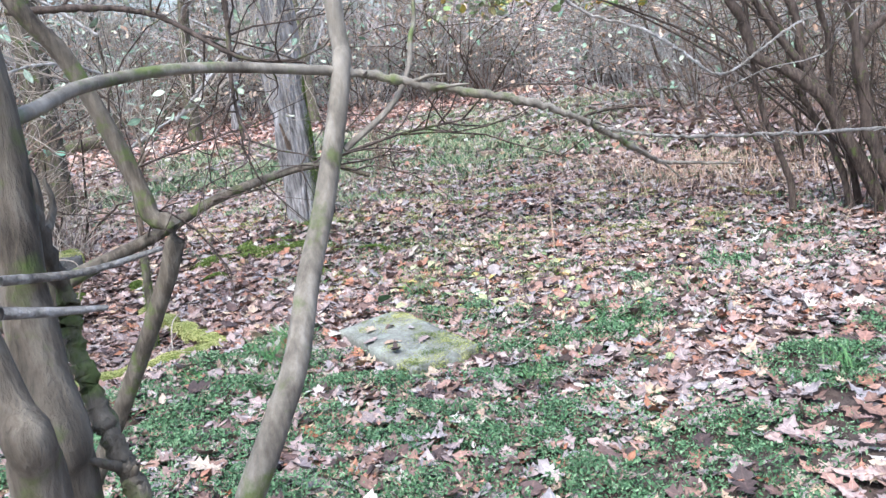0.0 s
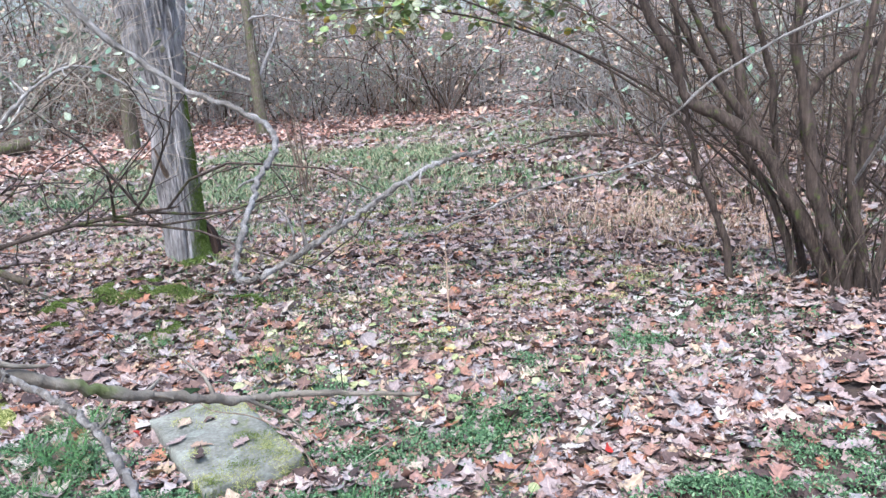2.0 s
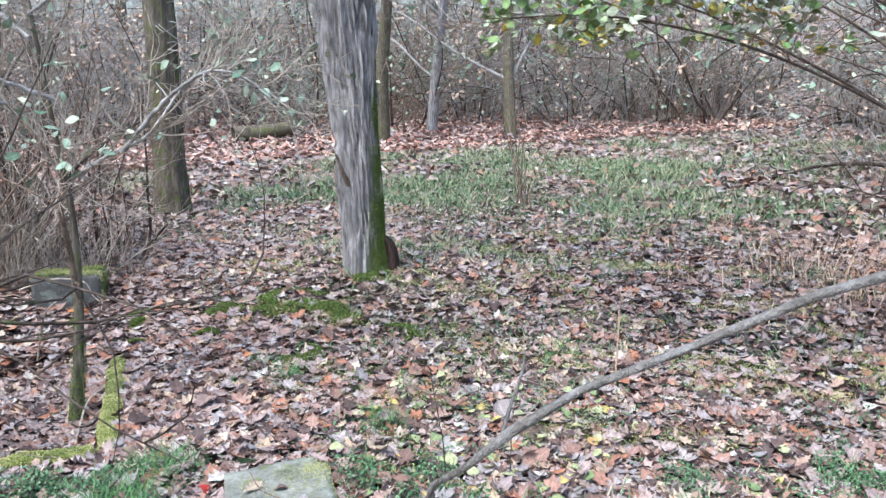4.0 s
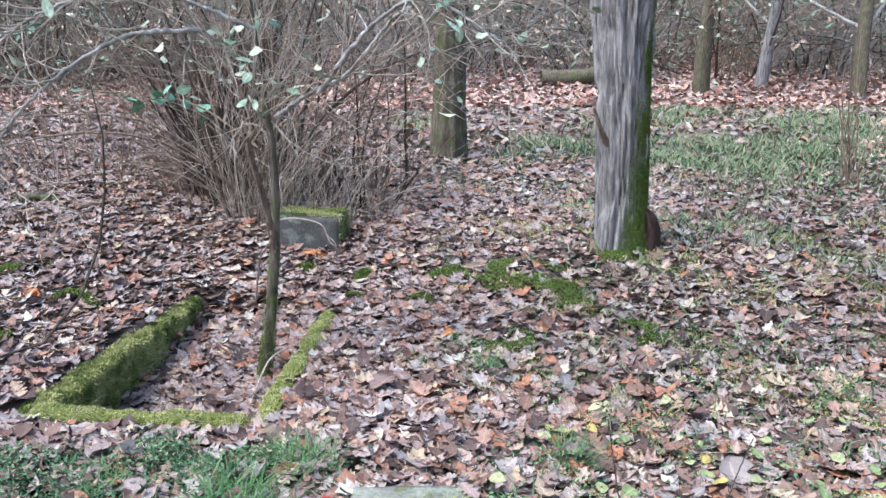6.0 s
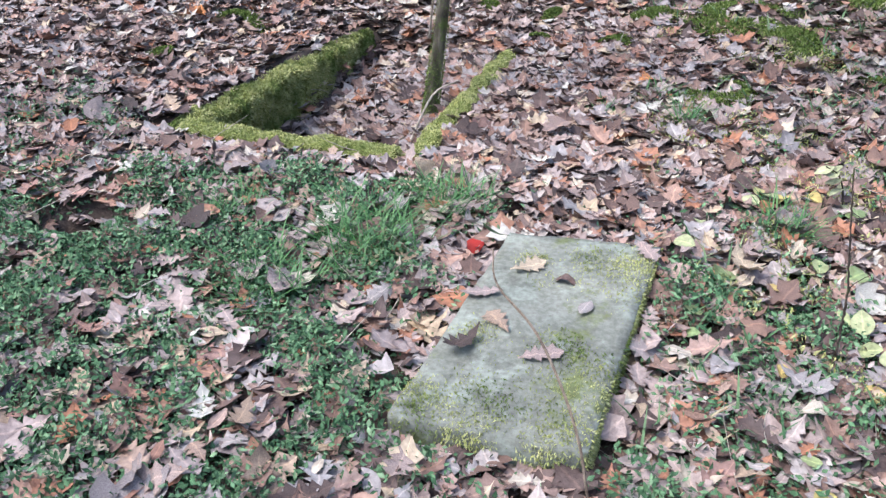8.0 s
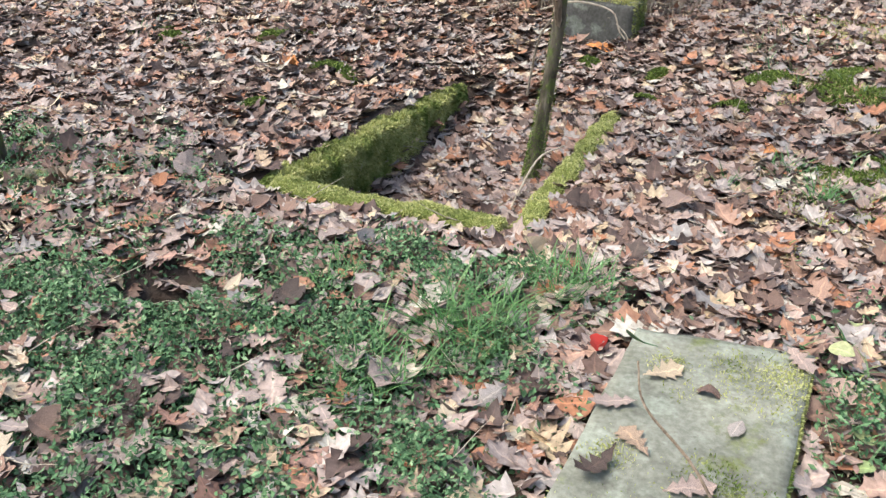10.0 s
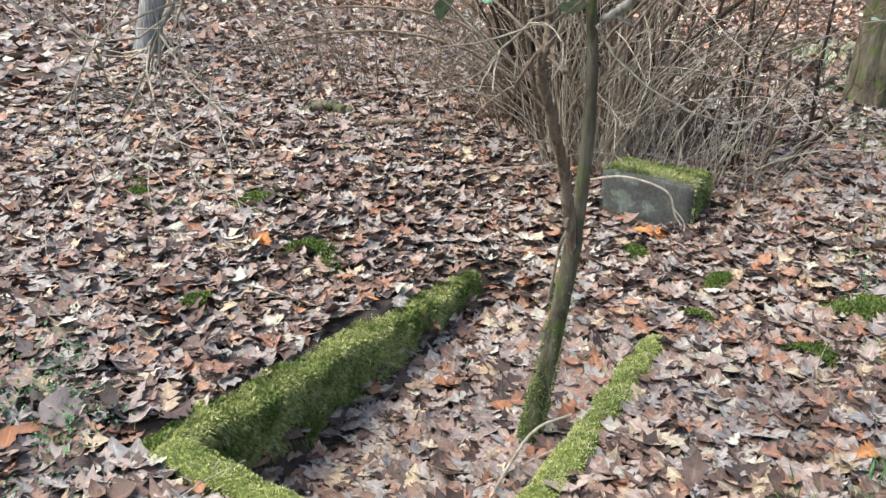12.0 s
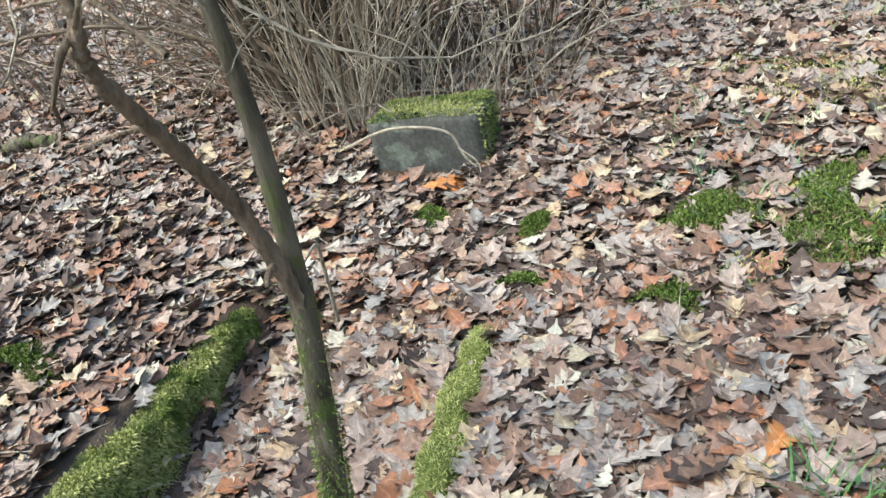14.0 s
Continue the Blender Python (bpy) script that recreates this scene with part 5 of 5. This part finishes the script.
def build_low_plants():
    gen = np.random.default_rng(81)
    # herb carpet
    n = 850000
    x, y = gen.uniform(-2.6, 3.6, n), gen.uniform(-0.3, 4.0, n)
    clump = 0.85 + 0.8 * wobble(x, y, 0.09, 7.0)
    k = (gen.random(n) < green_cover(x, y) * clump) & ~blocked(x, y, 0.015) & (on_kerb(x, y) > 0.05) & (edge_in(x, y, BED) < 0)
    x, y = x[k], y[k]
    m = len(x)
    s = Soup()
    strew(s, x, y, height(x, y) + gen.uniform(0.015, 0.05, m) + 0.03 * wobble(x, y, 0.12, 7.5), gen.uniform(0.008, 0.021, m), gen.uniform(0, 6.28, m), (gen.normal(0, 0.65, m), gen.normal(0, 0.65, m)), "oval", 3, gen, 0.6)
    tagged(part("herb_carpet", s, M_HERB), "low fresh green chickweed among fallen leaves", "ground plants", kind="stuff")
    # grass of the clearing
    n = 270000
    x, y = gen.uniform(-1, 13.5, n), gen.uniform(3.2, 13, n)
    k = (gen.random(n) < grass_cover(x, y) ** 1.3 * (0.5 + 0.6 * wobble(x, y, 0.35, 9.0))) & ~blocked(x, y, 0.03)
    blades("clearing_grass", x[k], y[k], 0.04, 0.12, M_SEDGE, "thin pale green grass of the clearing", "grass", gen, 0.0036)
    n = 170000
    x, y = gen.uniform(1.5, 13.5, n), gen.uniform(4.5, 13, n)
    k = (gen.random(n) < 0.32 * np.clip(2.5 * grass_cover(x, y) - 0.7, 0, 1) * np.clip(0.6 + wobble(x, y, 0.8, 12.0), 0, 1))
    blades("dense_grass", x[k], y[k], 0.04, 0.11, M_GRASS, "denser green grass patches in the clearing", "grass", gen, 0.004)
    # thin scatter of grass between the leaves
    n = 42000
    x, y = gen.uniform(0.7, 7.0, n), gen.uniform(1.0, 9.5, n)
    k = (wobble(x, y, 0.5, 3.7) + 0.5 * wobble(x, y, 0.16, 8.1) > 0.05) & ~blocked(x, y, 0.03)
    blades("sparse_grass", x[k], y[k], 0.03, 0.10, M_GRASS, "sparse short grass between fallen leaves", "grass", gen, 0.0022)
    # dry grass under the dark shrub
    n = 2200
    x, y = 4.75 + gen.normal(0, 0.55, n), 3.0 + gen.normal(0, 0.75, n)
    blades("dry_grass", x, y, 0.05, 0.22, M_DRYGRASS, "dry straw-coloured grass below the shrub", "grass", gen, 0.0022, 0.5)
    # single tufts
    for cx, cy, r, cnt, h in ((0.05, 2.35, 0.14, 420, 0.15), (0.22, 2.58, 0.11, 300, 0.13), (-0.14, 2.12, 0.12, 220, 0.13), (-0.35, 2.45, 0.1, 120, 0.1), (0.88, 3.31, 0.05, 130, 0.12), (0.80, 3.50, 0.06, 90, 0.10), (0.62, 3.42, 0.09, 90, 0.08),
                              (1.08, 2.60, 0.08, 120, 0.14), (0.55, 1.25, 0.09, 110, 0.13), (1.30, 0.36, 0.09, 120, 0.13), (1.28, 1.37, 0.16, 180, 0.10), (1.75, 1.5, 0.08, 70, 0.1), (2.4, 1.46, 0.08, 90, 0.09), (1.15, 3.2, 0.09, 70, 0.08),
                              (-2.1, 4.3, 0.08, 70, 0.09), (-1.72, 4.15, 0.07, 60, 0.09), (2.2, 3.0, 0.1, 80, 0.1), (0.95, 1.0, 0.09, 80, 0.12)):
        cnt = int(cnt * 0.85)
        rr = 1.2 * r * np.sqrt(gen.random(cnt)) * gen.uniform(0.5, 1, cnt)
        a = gen.uniform(0, 6.28, cnt)
        ob = blades("grass_tuft", cx + rr * np.cos(a), cy + rr * np.sin(a), h * 0.4, h * 1.05, M_TUFT, "fresh green grass tuft among leaves", "grass tuft", gen, 0.0015, 0.75)
        ob["kind"] = ""
        ob["group"] = "grass tufts"
    # thin moss between the leaves
    n = 110000
    x, y = gen.uniform(0.75, 4.2, n), gen.uniform(1.8, 5.6, n)
    k = (wobble(x, y, 0.28, 14.0) + 0.6 * wobble(x, y, 0.09, 15.0) > 0.33) & ~blocked(x, y, 0.03)
    x, y = x[k], y[k]
    ob = moss_fronds("thin_moss", None, x, y, height(x, y) + 0.034, 0 * x, 0 * x, 1 + 0 * x, gen, 0.012)
    tagged(ob, "thin yellow-green moss growing between fallen leaves", "moss", kind="stuff")
    # moss cushions on the soil
    for cx, cy, r in MOSSES:
        cnt = int(60000 * r * r + 14000 * r + 600)
        rr = r * np.sqrt(gen.random(cnt)) * gen.uniform(0.6, 1.15, cnt)
        a = gen.uniform(0, 6.28, cnt)
        x, y = cx + rr * np.cos(a), cy + rr * np.sin(a)
        k = wobble(x, y, 0.10, 6.0) > -0.05
        if k.sum() < 60:
            k[:] = True
        x, y = x[k], y[k]
        z = height(x, y) + 0.014 + 0.030 * np.clip(1 - ((x - cx) ** 2 + (y - cy) ** 2) / r ** 2, 0, 1)
        ob = moss_fronds("moss_patch", None, x, y, z, 0 * x, 0 * x, 1 + 0 * x, gen, 0.012, mat=M_MOSS_DARK)
        tagged(ob, "green moss cushion between fallen leaves", "moss", "moss patches")


build_low_plants()


def build_small_things():
    gen = np.random.default_rng(91)
    # slim shoots in the clearing
    t = thing("young_shoots", (4.2, 6.7, hz(4.2, 6.7)), "clump of slim bare young shoots in grass", "shoots")
    for _ in range(11):
        s = Soup()
        ln = limb((gen.normal(0, 0.07), gen.normal(0, 0.07), -0.05), (gen.normal(0, 0.14), gen.normal(0, 0.1), 1), gen.uniform(0.5, 1.35), 0.07, 0, 7, gen)
        s.tube(ln, taper(0.008, 0.003, len(ln)), 5)
        part("shoot", s, M_STEM, t)
    for px, py, n, h in ((2.75, 5.4, 6, 0.75), (5.5, 7.8, 5, 0.8), (2.3, 6.6, 4, 0.7), (6.6, 6.0, 6, 0.8)):
        t = thing("young_shoots", (px, py, hz(px, py)), "few thin reddish-brown shoots in grass", "shoots")
        for _ in range(n):
            s = Soup()
            ln = limb((gen.normal(0, 0.10), gen.normal(0, 0.10), -0.04), (gen.normal(0, 0.15), gen.normal(0, 0.15), 1), h * gen.uniform(0.5, 1.1), 0.1, 0, 6, gen)
            s.tube(ln, taper(0.004, 0.002, len(ln)), 4)
            part("shoot", s, M_STEM, t)
    # pale dry stem
    s = Soup()
    ln = curve((2.16, 2.50, -0.02), (2.18, 2.52, 0.16), (2.21, 2.55, 0.32), (2.22, 2.56, 0.46))
    s.tube(ln, taper(0.0055, 0.002, len(ln)), 6)
    stalk = tagged(part("dry_stem", s, M_DRYGRASS), "upright pale dry plant stem", "stem")
    s = Soup()
    spray(s, ln, 0.0018, 9, 0.16, gen, 0.0, 1, 4, 0.7, None, 0.55)
    part("twigs", s, M_DRYGRASS, stalk)
    # sticks on the ground
    for pts, r in ((((-1.36, 3.72), (-1.1, 3.82), (-0.84, 3.86)), 0.004), (((-1.55, 5.55), (-1.35, 5.75), (-1.15, 5.85)), 0.018), (((-0.22, 3.30), (-0.08, 3.42), (0.06, 3.52)), 0.004),
                   (((0.95, 3.78), (1.1, 3.86), (1.2, 3.95)), 0.006), (((2.3, 4.0), (2.6, 4.2), (2.8, 4.3)), 0.005), (((1.1, 0.9), (1.2, 1.1), (1.4, 1.2)), 0.004), (((-0.5, 5.5), (-0.75, 5.35), (-0.9, 5.1)), 0.006)):
        p = [(a, b, hz(a, b) + 0.035) for a, b in pts]
        s = Soup()
        ln = curve(*p)
        s.tube(ln, taper(r, r * 0.5, len(ln)), 7)
        tagged(part("stick", s, M_TWIG if r < 0.01 else M_STEM), "dry fallen stick lying on leaves", "stick", "fallen sticks")
    # fallen stem at the wood's edge, stump, mossy branch stub
    s = Soup()
    ln = limb((3.0, 15.0, hz(3, 15) + 0.12), (1, 0.05, 0.02), 1.1, 0.05, 0, 6, gen)
    s.tube(ln, taper(0.14, 0.12, len(ln)), 14)
    tagged(part("fallen_log", s, M_BROWNBARK), "grey fallen log at the wood edge", "log")
    s = Soup()
    ln = curve((5.22, 6.03, -0.05), (5.22, 6.03, 0.05), (5.22, 6.03, 0.085))
    s.tube(ln, np.interp(np.arange(len(ln)), [0, 8, 10], [0.10, 0.085, 0.02]), 16)
    tagged(part("tree_stump", s, M_STEM), "low rotten tree stump in grass", "stump")
    s = Soup()
    knobby(s, curve((-2.0, 5.62, 0.14), (-1.85, 5.68, 0.22), (-1.68, 5.7, 0.17)), 0.04, 0.025, gen, 3, 0.05, 12, 0.2)
    tagged(part("root", s, M_BROWNBARK), "mossy root showing above fallen leaves", "root")
    for px, py, a, b in ((-1.55, 4.05, 0.05, 0.03), (-1.62, 4.25, 0.045, 0.03)):
        bm = bmesh.new()
        bmesh.ops.create_icosphere(bm, subdivisions=3, radius=1)
        for v in bm.verts:
            q = 1 + 0.22 * noise.noise(v.co * 1.6 + Vector((px * 9, 0, 0)))
            v.co = Vector((v.co.x * a * q, v.co.y * b * q, v.co.z * 0.022 * q))
        for f in bm.faces:
            f.smooth = True
        me = bpy.data.meshes.new("field_stone")
        bm.to_mesh(me)
        bm.free()
        me.materials.append(M_PEBBLE)
        ob = tagged(new("field_stone", me), "pale rounded stone half sunk in leaves", "stone", "field stones")
        ob.location = (px, py, hz(px, py) + 0.02)
        ob.rotation_euler = (0, 0, px * 3)


build_small_things()


def build_slab_shoot():
    s = Soup()
    t = thing("bramble_shoot", (0, 0, 0), "thin bent shoot with one green leaf over the slab", "shoot")
    ln = curve((0.64, 1.60, -0.02), (0.60, 1.66, 0.14), (0.52, 1.80, 0.22), (0.43, 1.92, 0.24), (0.41, 2.0, 0.27))
    s.tube(ln, taper(0.0032, 0.0018, len(ln)), 6)
    part("stem", s, M_STEM, t)
    gen = np.random.default_rng(97)
    s = Soup()
    one = np.ones(1)
    strew(s, 0.41 * one, 2.03 * one, 0.29 * one, 0.075 * one, 1.9 * one, (0.5 * one, 0.5 * one), "round", 9, gen, 0.4)
    part("leaf_blade", s, M_HERB, t)
    m, nt, bs = material("red_leaf", 0.5, 0.4)
    bs.inputs["Base Color"].default_value = (0.55, 0.045, 0.03, 1)
    for px, py, a in ((0.318, 2.34, 1.1), (1.40, 0.92, 0.4)):
        s = Soup()
        strew(s, 0 * one, 0 * one, 0 * one, 0.075 * one, a * one, (0.9 * one, 0.3 * one), "oval", 9, gen, 0.8)
        ob = tagged(part("red_leaf", s, m), "bright red fallen leaf", "leaf", "red leaves")
        ob.location = (px, py, hz(px, py) + 0.055)


build_slab_shoot()


def build_shoots_by_slab():
    gen = np.random.default_rng(99)
    g = hz(1.25, 2.78)
    t = thing("seedling", (0, 0, 0), "small seedling with a spray of yellow-green leaves", "seedling")
    s = Soup()
    ln = curve((1.26, 2.76, g - 0.02), (1.255, 2.765, g + 0.06), (1.23, 2.76, g + 0.12), (1.19, 2.745, g + 0.15))
    s.tube(ln, taper(0.003, 0.0015, len(ln)), 6)
    part("stem", s, M_DARKSTEM, t)
    one = np.ones(1)
    for k in range(9):
        p = ln[min(len(ln) - 1, 5 + k)]
        a = 2.6 + (1.1 if k % 2 else -1.1) + gen.normal(0, 0.2)
        s = Soup()
        strew(s, (p[0] + 0.028 * math.cos(a)) * one, (p[1] + 0.028 * math.sin(a)) * one, (p[2] + 0.004) * one, 0.055 * one, a * one, (gen.normal(0, 0.3) * one, gen.normal(0.1, 0.3) * one), "oval", 8, gen, 0.6)
        part("leaf_blade", s, M_YELLOW, t)
    for pts, r in ((((1.115, 2.08, -0.03), (1.10, 2.07, 0.18), (1.07, 2.06, 0.34), (1.045, 2.05, 0.47)), 0.0028),
                   (((1.36, 2.05, -0.03), (1.37, 2.06, 0.15), (1.38, 2.06, 0.26), (1.44, 2.1, 0.38)), 0.0024)):
        s = Soup()
        ln = curve(*pts)
        knobby(s, ln, r, r * 0.5, gen, 4, 0.04, 6, 0.3)
        tagged(part("bare_shoot", s, M_DARKSTEM), "thin dark bare shoot standing beside the slab", "shoot", "bare shoots")


build_shoots_by_slab()


def build_orange_leaf():
    m = leaf_material("orange_leaf", [(0.0, (0.50, 0.20, 0.07)), (1.0, (0.55, 0.24, 0.09))])
    gen = np.random.default_rng(98)
    one = np.ones(1)
    for px, py, a, size in ((0.03, 5.03, 0.3, 0.17), (-1.2, 4.05, 2.0, 0.12), (0.75, 3.62, 1.0, 0.11), (-0.72, 3.98, 2.6, 0.07)):
        s = Soup()
        strew(s, 0 * one, 0 * one, 0 * one, size * one, a * one, (0.3 * one, 0.2 * one), "oak", 15, gen, 0.8)
        ob = tagged(part("orange_leaf", s, m), "large orange-brown fallen oak leaf", "leaf", "orange leaves")
        ob.location = (px, py, hz(px, py) + 0.05)


build_orange_leaf()


def build_single_leaves():
    """The leaves that lie nearest to the walk, each one an object."""
    gen = np.random.default_rng(95)
    shapes = []
    for k in range(12):
        s = Soup()
        one = np.zeros(1)
        strew(s, one, one, one, np.ones(1), one, (one, one), ("oak", "oak", "maple", "oval")[k % 4], 11, gen, 1.2)
        shapes.append(s.mesh("leaf", M_LEAF_ONE))
    for x, y, a, k in ((0.46, 2.24, 0.6, 0), (0.42, 2.02, 2.2, 1), (0.52, 1.92, 0.4, 4), (0.36, 1.93, 4.0, 5), (0.60, 2.10, 1.2, 3), (0.37, 2.12, 3.3, 0), (0.73, 2.36, 5.2, 1), (0.55, 2.2, 2.9, 7)):
        ob = new("leaf", shapes[k])
        ob.parent = litter
        ob.scale = (0.095 if k % 4 != 3 else 0.06,) * 3
        ob.location, ob.rotation_euler = (x, y, 0.084), (0.03, 0.05, a)
    made = 0
    while made < 290:
        x, y = gen.uniform(-1.1, 1.7), gen.uniform(1.25, 3.3)
        k = gen.integers(12)
        slab = float(edge_in(x, y, SLAB)) > 0.02
        if math.hypot(x - BURROW[0], y - BURROW[1]) < 0.12 or (slab and gen.random() < 0.97) or (float(on_kerb(x, y)) < 0.08) or (not slab and float(edge_in(x, y, SLAB)) > -0.05):
            continue
        ob = new("leaf", shapes[k])
        ob.parent = litter
        sc = gen.uniform(0.045, 0.075) if k % 4 == 3 else gen.uniform(0.075, 0.14)
        ob.scale = (sc,) * 3
        ob.location = (x, y, (0.084 if slab else hz(x, y) + gen.uniform(0.02, 0.05)))
        tl = 0.07 if slab else 0.28
        ob.rotation_euler = (gen.normal(0, tl), gen.normal(0, tl), gen.uniform(0, 6.28))
        made += 1


build_single_leaves()
